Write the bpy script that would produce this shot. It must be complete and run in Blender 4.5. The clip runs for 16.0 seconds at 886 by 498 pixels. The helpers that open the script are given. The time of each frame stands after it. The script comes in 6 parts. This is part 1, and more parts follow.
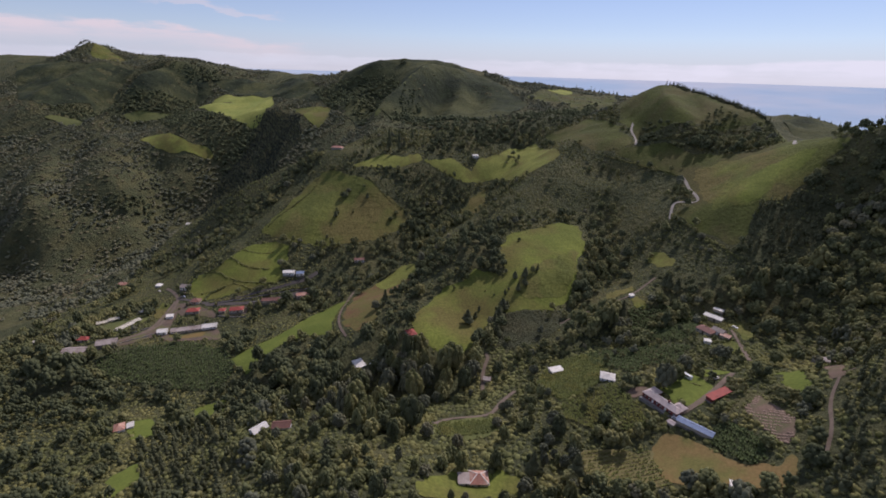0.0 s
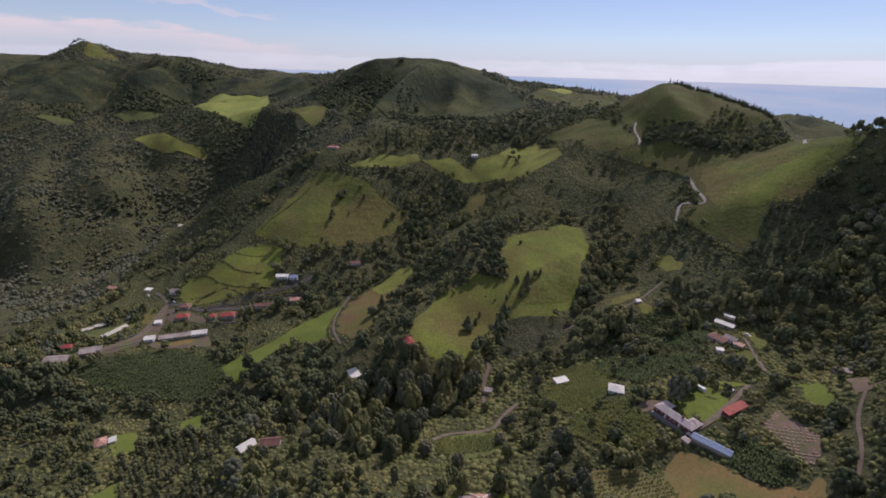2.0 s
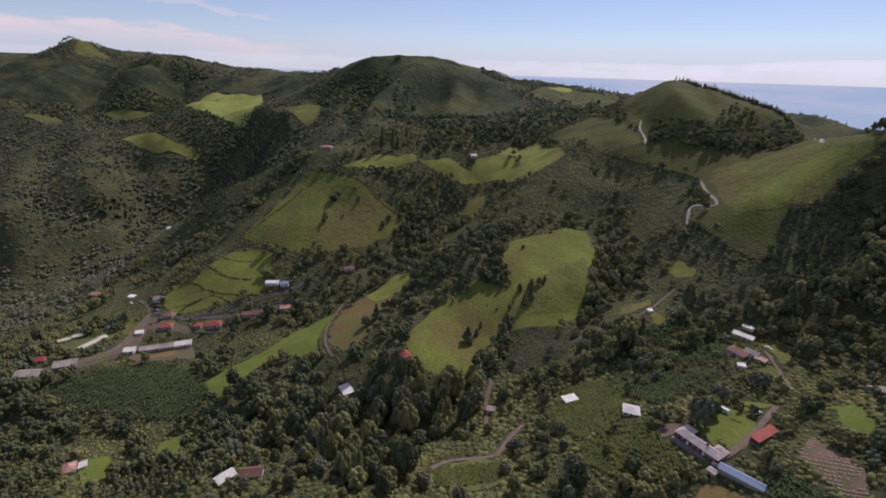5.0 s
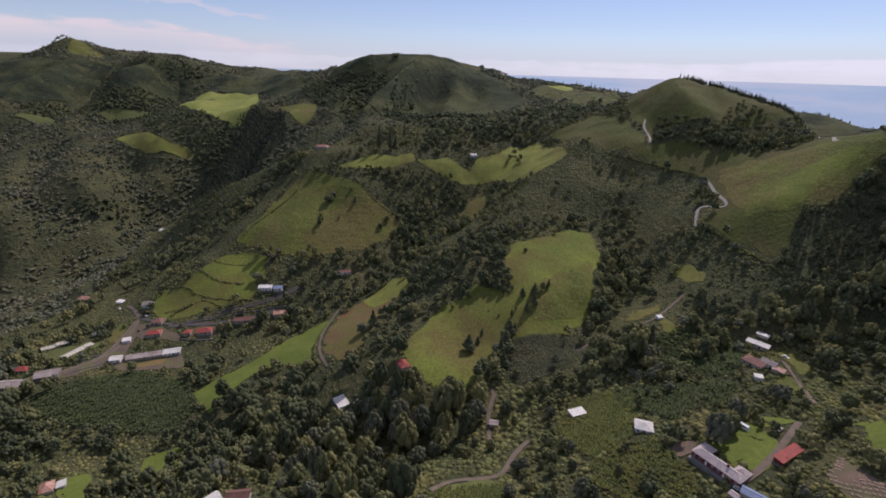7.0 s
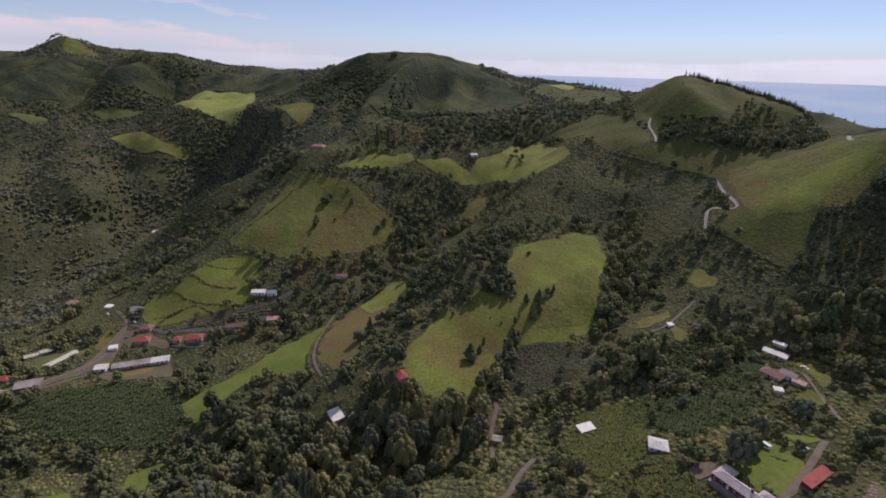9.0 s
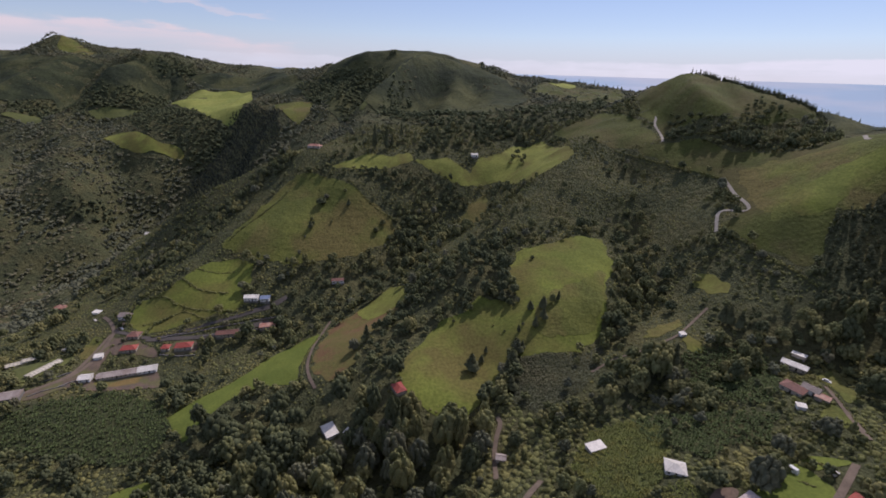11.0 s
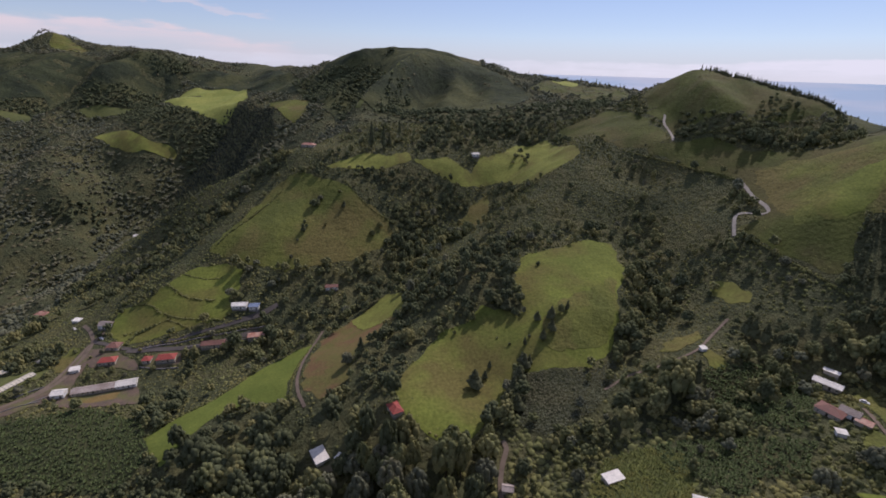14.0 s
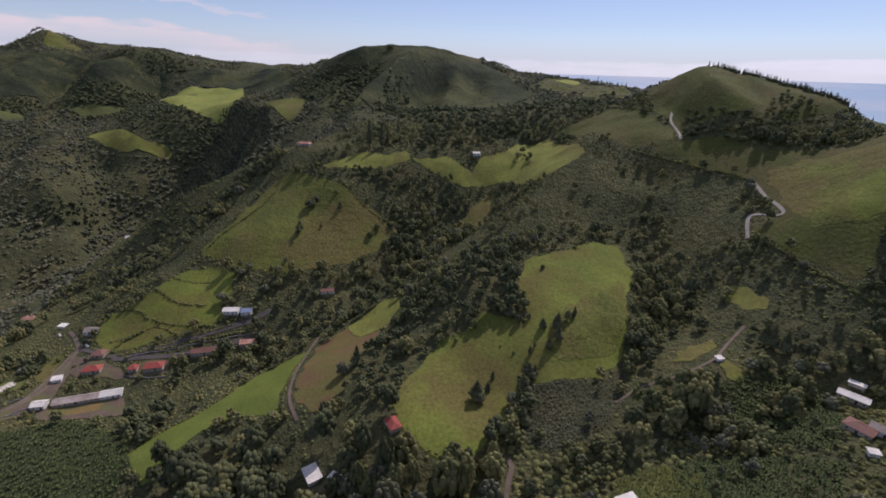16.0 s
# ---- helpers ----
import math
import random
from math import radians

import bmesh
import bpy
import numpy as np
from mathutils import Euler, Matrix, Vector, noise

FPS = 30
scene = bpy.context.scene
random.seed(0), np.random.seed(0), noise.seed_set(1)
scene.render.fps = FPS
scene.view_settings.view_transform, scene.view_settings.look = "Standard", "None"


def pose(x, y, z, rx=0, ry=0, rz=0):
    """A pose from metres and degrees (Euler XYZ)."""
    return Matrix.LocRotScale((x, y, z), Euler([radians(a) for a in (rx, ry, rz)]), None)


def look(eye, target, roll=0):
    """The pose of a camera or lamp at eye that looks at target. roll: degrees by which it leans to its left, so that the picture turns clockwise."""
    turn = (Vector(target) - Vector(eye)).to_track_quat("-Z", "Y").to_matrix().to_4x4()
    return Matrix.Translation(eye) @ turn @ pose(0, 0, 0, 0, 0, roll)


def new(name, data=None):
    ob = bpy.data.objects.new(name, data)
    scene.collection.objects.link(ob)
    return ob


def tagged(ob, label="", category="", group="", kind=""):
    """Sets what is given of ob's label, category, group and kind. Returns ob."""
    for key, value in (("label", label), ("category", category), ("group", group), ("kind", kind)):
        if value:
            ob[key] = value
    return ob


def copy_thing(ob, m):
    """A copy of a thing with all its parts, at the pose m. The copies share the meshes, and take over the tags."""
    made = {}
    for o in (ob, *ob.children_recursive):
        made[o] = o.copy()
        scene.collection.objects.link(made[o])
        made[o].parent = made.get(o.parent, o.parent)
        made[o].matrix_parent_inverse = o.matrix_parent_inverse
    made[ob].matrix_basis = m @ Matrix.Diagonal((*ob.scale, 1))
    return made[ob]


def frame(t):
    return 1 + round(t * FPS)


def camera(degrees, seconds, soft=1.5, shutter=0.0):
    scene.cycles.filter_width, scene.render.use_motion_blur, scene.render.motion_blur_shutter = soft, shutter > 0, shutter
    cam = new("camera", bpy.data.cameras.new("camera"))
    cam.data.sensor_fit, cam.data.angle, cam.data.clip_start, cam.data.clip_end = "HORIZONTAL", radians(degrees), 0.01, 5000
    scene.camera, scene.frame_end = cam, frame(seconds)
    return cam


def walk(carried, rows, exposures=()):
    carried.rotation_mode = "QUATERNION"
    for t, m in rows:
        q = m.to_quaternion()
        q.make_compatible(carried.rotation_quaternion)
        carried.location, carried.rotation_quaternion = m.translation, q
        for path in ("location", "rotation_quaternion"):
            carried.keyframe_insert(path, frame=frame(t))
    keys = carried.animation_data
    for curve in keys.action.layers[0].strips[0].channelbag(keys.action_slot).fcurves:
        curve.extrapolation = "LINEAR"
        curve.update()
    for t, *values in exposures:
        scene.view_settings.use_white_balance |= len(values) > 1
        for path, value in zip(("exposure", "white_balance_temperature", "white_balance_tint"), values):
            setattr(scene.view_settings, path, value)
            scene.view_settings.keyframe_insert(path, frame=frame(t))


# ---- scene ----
cam = camera(86.1, 16.0, soft=1.8)
METRES, EYE, TILT, LEAN, TURN = 135.0, 260.0, -20.5, -1.6, 0.0
ROWS = [
    (0.0, 0.0, 0.0, 0.0, 0.0, 0.0, -0.0),
    (0.5, -0.0009, 0.0327, 0.006, -0.05, -0.02, 0.03),
    (1.0, -0.0017, 0.0625, 0.0114, -0.1, -0.01, 0.05),
    (1.5, -0.0024, 0.0925, 0.0171, -0.16, -0.01, 0.06),
    (2.0, -0.0033, 0.1247, 0.023, -0.21, -0.0, 0.07),
    (2.5, -0.004, 0.1568, 0.029, -0.26, 0.01, 0.08),
    (3.0, -0.0048, 0.1862, 0.0339, -0.32, 0.01, 0.1),
    (3.5, -0.0058, 0.2158, 0.0397, -0.36, 0.0, 0.12),
    (4.0, -0.0067, 0.2476, 0.0463, -0.41, 0.0, 0.13),
    (6.5, -0.0113, 0.3988, 0.0786, -0.64, -0.05, 0.25),
    (7.0, -0.0119, 0.4306, 0.0844, -0.67, -0.06, 0.29),
    (7.5, -0.0124, 0.4599, 0.0899, -0.7, -0.07, 0.31),
    (8.0, -0.0131, 0.4917, 0.0954, -0.72, -0.06, 0.31),
    (8.5, -0.0141, 0.5233, 0.1018, -0.74, -0.07, 0.32),
    (9.0, -0.0143, 0.5528, 0.1075, -0.76, -0.08, 0.32),
    (11.5, -0.0144, 0.7079, 0.1392, -0.83, -0.09, 0.36),
    (12.0, -0.0152, 0.7372, 0.1441, -0.86, -0.09, 0.37),
    (12.5, -0.0155, 0.7666, 0.1496, -0.87, -0.1, 0.37),
    (13.0, -0.0158, 0.796, 0.1551, -0.88, -0.1, 0.36),
    (13.5, -0.0164, 0.8306, 0.1617, -0.9, -0.12, 0.35),
    (14.0, -0.0178, 0.8601, 0.1656, -0.93, -0.11, 0.34),
    (14.5, -0.0188, 0.8894, 0.17, -0.95, -0.11, 0.34),
    (15.0, -0.0199, 0.9211, 0.175, -0.96, -0.13, 0.35),
    (15.5, -0.0201, 0.9507, 0.1796, -0.98, -0.14, 0.36),
    (16.0, -0.021, 0.9822, 0.1846, -1.01, -0.15, 0.37),
]
walk(cam, [(t, pose(0, 0, EYE, TILT, LEAN, TURN) @ pose(METRES * x, METRES * y, METRES * z, 90 + pitch, roll, yaw)) for t, x, y, z, yaw, pitch, roll in ROWS], [(0.0, -0.02, 6100, 27), (16.0, -0.02, 6100, 27)])

# ---- sky, sun ----
SUN = Vector((0.40, 0.54, 0.74)).normalized()
world = bpy.data.worlds.new("sky")
scene.world = world
world.use_nodes = True
wn, wl = world.node_tree.nodes, world.node_tree.links
wn.clear()


def wnode(kind, **inputs):
    n = wn.new(kind)
    for k, v in inputs.items():
        n.inputs[int(k[1:])].default_value = v
    return n


def wmath(op, a, b=0.0):
    n = wn.new("ShaderNodeMath")
    n.operation = op
    for i, v in enumerate((a, b)):
        if isinstance(v, (int, float)):
            n.inputs[i].default_value = v
        else:
            wl.new(v, n.inputs[i])
    return n.outputs[0]


sky = wn.new("ShaderNodeTexSky")
sky.sky_type = "NISHITA"
sky.sun_disc = False
sky.sun_elevation = math.asin(SUN.z)
sky.sun_rotation = math.atan2(SUN.x, SUN.y)
sky.altitude = 600
sky.air_density, sky.dust_density, sky.ozone_density = 1.0, 0.0, 3.0
coord = wn.new("ShaderNodeTexCoord")
axes = wn.new("ShaderNodeSeparateXYZ")
wl.new(coord.outputs["Generated"], axes.inputs[0])
up = axes.outputs[2]
azimuth = wmath("MULTIPLY", wmath("ARCTAN2", axes.outputs[0], axes.outputs[1]), 57.2958)


def ramp_of(value, lo, hi, a=0.0, b=1.0):
    n = wn.new("ShaderNodeMapRange")
    n.interpolation_type = "SMOOTHSTEP"
    for k, v in zip((1, 2, 3, 4), (lo, hi, a, b)):
        n.inputs[k].default_value = v
    wl.new(value, n.inputs[0])
    return n.outputs[0]


def wisps(sx, sz, scale, detail):
    """Noise drawn out along the horizon."""
    streak, noise = wn.new("ShaderNodeMapping"), wn.new("ShaderNodeTexNoise")
    streak.inputs["Scale"].default_value = (sx, sx, sz)
    wl.new(coord.outputs["Generated"], streak.inputs[0])
    noise.inputs["Scale"].default_value, noise.inputs["Detail"].default_value, noise.inputs["Roughness"].default_value = scale, detail, 0.55
    wl.new(streak.outputs[0], noise.inputs["Vector"])
    return wmath("SUBTRACT", noise.outputs["Fac"], 0.5)


billow, thread = wisps(1.0, 4.0, 13.0, 6.0), wisps(1.0, 16.0, 5.0, 6.0)


def cloud_bank(top, rough, edge, depth, window):
    """A long low cloud: a clear uneven top at a height over the horizon, thinning downwards."""
    over_it = wmath("SUBTRACT", wmath("ADD", top, wmath("MULTIPLY", billow, rough)), up)
    inside_it = wmath("MULTIPLY", ramp_of(over_it, -0.001, edge), ramp_of(over_it, depth, 0.012))
    return wmath("MULTIPLY", wmath("MULTIPLY", inside_it, window), wmath("ADD", 0.78, wmath("MULTIPLY", wmath("ADD", thread, billow), 1.8)))


west_top = wmath("ADD", ramp_of(azimuth, -30.0, -14.0, 0.064, 0.040), wmath("MULTIPLY", thread, 0.012))
west = cloud_bank(west_top, 0.034, 0.009, 0.042, ramp_of(azimuth, -12.0, -21.0))
east = cloud_bank(ramp_of(azimuth, 26.0, 36.0, 0.024, 0.034), 0.016, 0.005, 0.060, ramp_of(azimuth, -4.0, 30.0, 0.35, 1.0))
puff = cloud_bank(ramp_of(azimuth, -27.0, -18.0, 0.106, 0.090), 0.05, 0.006, 0.014, wmath("MULTIPLY", ramp_of(azimuth, -16.5, -18.5), ramp_of(azimuth, -31.0, -27.0)))
mist = wmath("MULTIPLY", ramp_of(up, 0.11, 0.0), 0.72)
high = wmath("MULTIPLY", ramp_of(up, 0.22, 0.55), ramp_of(wisps(1.6, 4.0, 2.2, 6.0), -0.12, 0.25))
cover_of = wmath("MAXIMUM", wmath("MAXIMUM", west, wmath("MULTIPLY", puff, 0.5)), wmath("MULTIPLY", high, 0.45))
hazy = wn.new("ShaderNodeMixRGB")
hazy.inputs["Color2"].default_value = (5.3, 5.9, 6.9, 1)
wl.new(wmath("MAXIMUM", mist, 0.26), hazy.inputs["Fac"])
wl.new(sky.outputs[0], hazy.inputs["Color1"])
rosy = wn.new("ShaderNodeMixRGB")
rosy.inputs["Color2"].default_value = (7.9, 7.2, 7.0, 1)
wl.new(wmath("MINIMUM", cover_of, 0.9), rosy.inputs["Fac"])
wl.new(hazy.outputs[0], rosy.inputs["Color1"])
blend = wn.new("ShaderNodeMixRGB")
blend.inputs["Color2"].default_value = (8.4, 8.6, 8.8, 1)
wl.new(wmath("MINIMUM", east, 0.92), blend.inputs["Fac"])
wl.new(rosy.outputs[0], blend.inputs["Color1"])
back = wn.new("ShaderNodeBackground")
back.inputs["Strength"].default_value = 0.092
wl.new(blend.outputs[0], back.inputs["Color"])
wout = wn.new("ShaderNodeOutputWorld")
wl.new(back.outputs[0], wout.inputs["Surface"])

sun = new("sun", bpy.data.lights.new("sun", "SUN"))
sun.data.energy, sun.data.angle, sun.data.color = 3.0, radians(0.6), (1.0, 0.94, 0.84)
sun.matrix_world = look((0, 0, 2000), Vector((0, 0, 2000)) - SUN)

# ---- materials ----


def material(name, base, second=None, scale=1.0, fine=None, rough=0.9, bump=0.0, bump_scale=None, island=0.0, metal=0.0, specular=0.3, third=None, thirdscale=0.02, objrandom=0.0, stretch=None, relief=0.0, relief_scale=0.15, mottle=0.5, through_light=0.0):
    """Two or three colours mixed by noise at two sizes, with relief."""
    m = bpy.data.materials.new(name)
    m.use_nodes = True
    nt = m.node_tree
    n, l = nt.nodes, nt.links
    b = n["Principled BSDF"]
    b.inputs["Roughness"].default_value, b.inputs["Metallic"].default_value = rough, metal
    b.inputs["Specular IOR Level"].default_value = specular
    geo = n.new("ShaderNodeNewGeometry")
    where = geo.outputs["Position"]
    if stretch:
        mp = n.new("ShaderNodeMapping")
        mp.inputs["Scale"].default_value = stretch
        l.new(where, mp.inputs[0])
        where = mp.outputs[0]

    def tex(s, detail=5.0):
        t = n.new("ShaderNodeTexNoise")
        t.inputs["Scale"].default_value, t.inputs["Detail"].default_value, t.inputs["Roughness"].default_value = s, detail, 0.6
        l.new(where, t.inputs["Vector"])
        return t.outputs["Fac"]

    def ramp(v, lo, hi):
        r = n.new("ShaderNodeMapRange")
        r.inputs["From Min"].default_value, r.inputs["From Max"].default_value = lo, hi
        l.new(v, r.inputs["Value"])
        return r.outputs[0]

    def mix(f, a, c, kind="MIX"):
        x = n.new("ShaderNodeMixRGB")
        x.blend_type = kind
        for i, v in ((0, f), (1, a), (2, c)):
            if isinstance(v, (int, float)):
                x.inputs[i].default_value = v
            elif isinstance(v, tuple):
                x.inputs[i].default_value = (*v, 1)
            else:
                l.new(v, x.inputs[i])
        return x.outputs[0]

    col = mix(ramp(tex(scale), 0.36, 0.64), base, second or tuple(0.7 * c for c in base))
    if third:
        col = mix(ramp(tex(thirdscale, 4.0), 0.46, 0.62), col, third)
    shade = ramp(tex(fine or scale * 7), 0.25, 0.75)
    v = n.new("ShaderNodeMath")
    v.operation = "MULTIPLY_ADD"
    l.new(shade, v.inputs[0])
    v.inputs[1].default_value, v.inputs[2].default_value = mottle, 1 - mottle / 2
    value = v.outputs[0]
    for amount, out in ((island, geo.outputs["Random Per Island"]), (objrandom, None)):
        if not amount:
            continue
        if out is None:
            out = n.new("ShaderNodeObjectInfo").outputs["Random"]
        k = n.new("ShaderNodeMath")
        k.operation = "MULTIPLY_ADD"
        l.new(out, k.inputs[0])
        k.inputs[1].default_value, k.inputs[2].default_value = amount, 1 - amount / 2
        q = n.new("ShaderNodeMath")
        q.operation = "MULTIPLY"
        l.new(value, q.inputs[0]), l.new(k.outputs[0], q.inputs[1])
        value = q.outputs[0]
    hsv = n.new("ShaderNodeHueSaturation")
    l.new(col, hsv.inputs["Color"])
    l.new(value, hsv.inputs["Value"])
    l.new(hsv.outputs[0], b.inputs["Base Color"])
    if through_light:
        thin, both = n.new("ShaderNodeBsdfTranslucent"), n.new("ShaderNodeMixShader")
        both.inputs[0].default_value = through_light
        l.new(mix(1.0, hsv.outputs[0], (0.95, 1.0, 0.55), "MULTIPLY"), thin.inputs["Color"])
        l.new(b.outputs[0], both.inputs[1]), l.new(thin.outputs[0], both.inputs[2])
        l.new(both.outputs[0], n["Material Output"].inputs["Surface"])
    if bump:
        bp = n.new("ShaderNodeBump")
        bp.inputs["Strength"].default_value = min(1.0, bump)
        bp.inputs["Distance"].default_value = bump
        l.new(tex(bump_scale or scale * 5, 6.0), bp.inputs["Height"])
        if relief:
            wide = n.new("ShaderNodeBump")
            wide.inputs["Strength"].default_value, wide.inputs["Distance"].default_value = 1.0, relief
            l.new(tex(relief_scale, 5.0), wide.inputs["Height"])
            l.new(wide.outputs[0], bp.inputs["Normal"])
        l.new(bp.outputs[0], b.inputs["Normal"])
    return m


M = {}
M["ground"] = material("scrub_ground", (0.088, 0.094, 0.044), (0.062, 0.068, 0.034), 0.10, 0.55, bump=1.0, bump_scale=0.6, third=(0.106, 0.102, 0.046), thirdscale=0.028, relief=4.0, relief_scale=0.14, mottle=0.8, specular=0.08)
M["fresh"] = material("fresh_grass", (0.215, 0.225, 0.052), (0.165, 0.180, 0.042), 0.04, 0.4, bump=0.3, bump_scale=0.9, third=(0.150, 0.140, 0.040), thirdscale=0.03, mottle=0.6, specular=0.1)
M["bright"] = material("pasture_grass", (0.170, 0.194, 0.038), (0.126, 0.148, 0.031), 0.022, 0.5, bump=0.4, bump_scale=0.9, third=(0.134, 0.118, 0.036), thirdscale=0.013, relief=0.8, relief_scale=0.12, mottle=0.7, specular=0.1)
M["lush"] = material("lush_grass", (0.144, 0.172, 0.035), (0.114, 0.145, 0.029), 0.05, 0.6, bump=0.2, bump_scale=0.9, specular=0.1)
M["olive"] = material("dry_pasture", (0.150, 0.158, 0.037), (0.104, 0.118, 0.031), 0.022, 0.5, bump=0.5, bump_scale=0.6, third=(0.146, 0.124, 0.042), thirdscale=0.015, relief=1.4, mottle=0.8, specular=0.1)
M["pale"] = material("ridge_pasture", (0.270, 0.280, 0.070), (0.220, 0.250, 0.060), 0.02, 0.2, bump=0.3, bump_scale=0.5, specular=0.1)
M["dull"] = material("rough_pasture", (0.130, 0.140, 0.044), (0.100, 0.112, 0.040), 0.03, 0.3, bump=0.4, bump_scale=0.5, specular=0.1)
M["bare"] = material("hill_grass", (0.095, 0.106, 0.028), (0.072, 0.081, 0.024), 0.02, 0.35, bump=0.8, bump_scale=0.4, third=(0.102, 0.092, 0.035), thirdscale=0.015, relief=0.8, mottle=0.6, specular=0.08)
# Hill heath, darkened so that its colour carries cloud shade too.
M["heath"] = material("heath_and_cloud_shade", (0.056, 0.066, 0.033), (0.032, 0.040, 0.024), 0.022, 0.3, bump=0.8, bump_scale=0.3, third=(0.084, 0.088, 0.038), thirdscale=0.010, relief=4.0, relief_scale=0.05, mottle=0.8, specular=0.05)
M["straw"] = material("dry_field", (0.225, 0.150, 0.060), (0.180, 0.138, 0.052), 0.06, 0.8, bump=0.2, bump_scale=1.2, third=(0.150, 0.140, 0.044), thirdscale=0.05, specular=0.1)
M["ruddy"] = material("reddish_rough_grass", (0.158, 0.122, 0.048), (0.128, 0.124, 0.038), 0.05, 0.6, bump=0.4, bump_scale=0.8, third=(0.165, 0.100, 0.050), thirdscale=0.045, specular=0.1)
M["yard"] = material("trodden_yard", (0.160, 0.116, 0.084), (0.122, 0.094, 0.071), 0.15, 1.0, bump=0.25, bump_scale=1.5, third=(0.131, 0.127, 0.054), thirdscale=0.07, specular=0.1)
M["rows"] = material("tilled_field", (0.180, 0.150, 0.056), (0.150, 0.135, 0.050), 0.1, 0.8, bump=0.2, bump_scale=1.2)
M["soil"] = material("brown_soil", (0.200, 0.138, 0.098), (0.155, 0.115, 0.085), 0.12, 1.0, bump=0.25, bump_scale=1.5, third=(0.130, 0.120, 0.060), thirdscale=0.06, specular=0.1)
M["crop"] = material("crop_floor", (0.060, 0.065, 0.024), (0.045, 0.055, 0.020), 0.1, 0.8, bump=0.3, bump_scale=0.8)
M["furrow"] = material("turned_earth", (0.314, 0.218, 0.152), (0.247, 0.175, 0.123), 0.3, 1.5, bump=0.2, bump_scale=2.0)
M["lane"] = material("worn_lane", (0.195, 0.150, 0.110), (0.150, 0.116, 0.086), 0.2, 1.5, bump=0.1, bump_scale=2.0, specular=0.15)
M["chalk"] = material("pale_hill_track", (0.360, 0.325, 0.270), (0.300, 0.270, 0.220), 0.2, 1.5, bump=0.1, bump_scale=2.0, specular=0.15)
M["tarmac"] = material("old_tarmac", (0.116, 0.100, 0.085), (0.090, 0.079, 0.068), 0.2, 1.5, bump=0.1, bump_scale=2.0, specular=0.2)
# Haze and low cloud over the water are painted into this pale colour.
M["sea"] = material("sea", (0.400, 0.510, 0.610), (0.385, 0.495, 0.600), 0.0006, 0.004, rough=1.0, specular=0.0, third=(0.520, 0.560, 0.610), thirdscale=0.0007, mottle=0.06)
M["leaf"] = material("broad_leaves", (0.205, 0.212, 0.094), (0.130, 0.142, 0.066), 0.07, 1.1, bump=0.3, bump_scale=1.8, island=0.36, objrandom=0.4, third=(0.250, 0.232, 0.098), thirdscale=0.045, mottle=0.7, specular=0.05, through_light=0.2)
# A dark tree kind; at the near left it also paints cloud shadow.
M["darkleaf"] = material("dark_leaves_and_shade", (0.130, 0.142, 0.070), (0.088, 0.100, 0.054), 0.07, 1.1, bump=0.3, bump_scale=1.8, island=0.36, mottle=0.7, specular=0.05, through_light=0.2)
# Own leaf colour near by; on the far slopes the grey paints haze.
M["greyleaf"] = material("grey_leaves_and_far_haze", (0.168, 0.176, 0.110), (0.108, 0.116, 0.078), 0.05, 0.6, bump=0.35, bump_scale=1.0, island=0.36, third=(0.190, 0.180, 0.108), thirdscale=0.02, mottle=0.7, specular=0.05, through_light=0.15)
M["bush"] = material("shrub_leaves", (0.190, 0.196, 0.076), (0.132, 0.140, 0.056), 0.08, 1.1, bump=0.3, bump_scale=1.8, island=0.45, third=(0.225, 0.210, 0.080), thirdscale=0.030, mottle=0.75, specular=0.05, through_light=0.2)
M["heather"] = material("far_scrub_leaves", (0.118, 0.116, 0.064), (0.080, 0.082, 0.047), 0.04, 0.5, bump=0.3, bump_scale=1.0, island=0.40, third=(0.150, 0.128, 0.070), thirdscale=0.012, mottle=0.7, specular=0.05)
M["needle"] = material("conifer_needles", (0.125, 0.130, 0.068), (0.085, 0.092, 0.050), 0.08, 1.0, bump=0.4, bump_scale=1.8, island=0.35, mottle=0.7, specular=0.05, through_light=0.1)
# Darker needles for the scarp only, its shade put into the colour.
M["shade_fir"] = material("scarp_shade_needles", (0.058, 0.066, 0.046), (0.044, 0.050, 0.036), 0.06, 0.8, bump=0.4, bump_scale=1.5, island=0.25, mottle=0.5, specular=0.03)
M["cropleaf"] = material("crop_leaves", (0.095, 0.124, 0.042), (0.072, 0.097, 0.034), 0.1, 1.0, bump=0.3, bump_scale=2.0, island=0.6, through_light=0.2)
M["yellowleaf"] = material("yellowish_leaves", (0.165, 0.182, 0.046), (0.120, 0.140, 0.040), 0.1, 1.0, bump=0.3, bump_scale=2.0, island=0.6, third=(0.175, 0.170, 0.046), thirdscale=0.08, through_light=0.2)
M["bark"] = material("bark", (0.085, 0.065, 0.045), (0.060, 0.045, 0.032), 1.0, 5.0, bump=0.1, bump_scale=6.0)
M["white"] = material("white_paint", (0.78, 0.77, 0.74), (0.70, 0.69, 0.65), 0.6, 4.0, rough=0.7)
M["cream"] = material("cream_render", (0.465, 0.410, 0.329), (0.390, 0.346, 0.280), 0.5, 3.0, rough=0.85)
M["maroon"] = material("maroon_boards", (0.200, 0.045, 0.042), (0.150, 0.036, 0.034), 0.5, 3.0, rough=0.7)
M["redroof"] = material("red_sheet_roof", (0.361, 0.073, 0.053), (0.271, 0.065, 0.048), 0.25, 1.5, rough=0.7, objrandom=0.3, bump=0.03, bump_scale=3.0)
M["orangeroof"] = material("faded_orange_sheet_roof", (0.420, 0.190, 0.130), (0.330, 0.150, 0.105), 0.25, 1.5, rough=0.7, objrandom=0.3, third=(0.480, 0.300, 0.220), thirdscale=0.2)
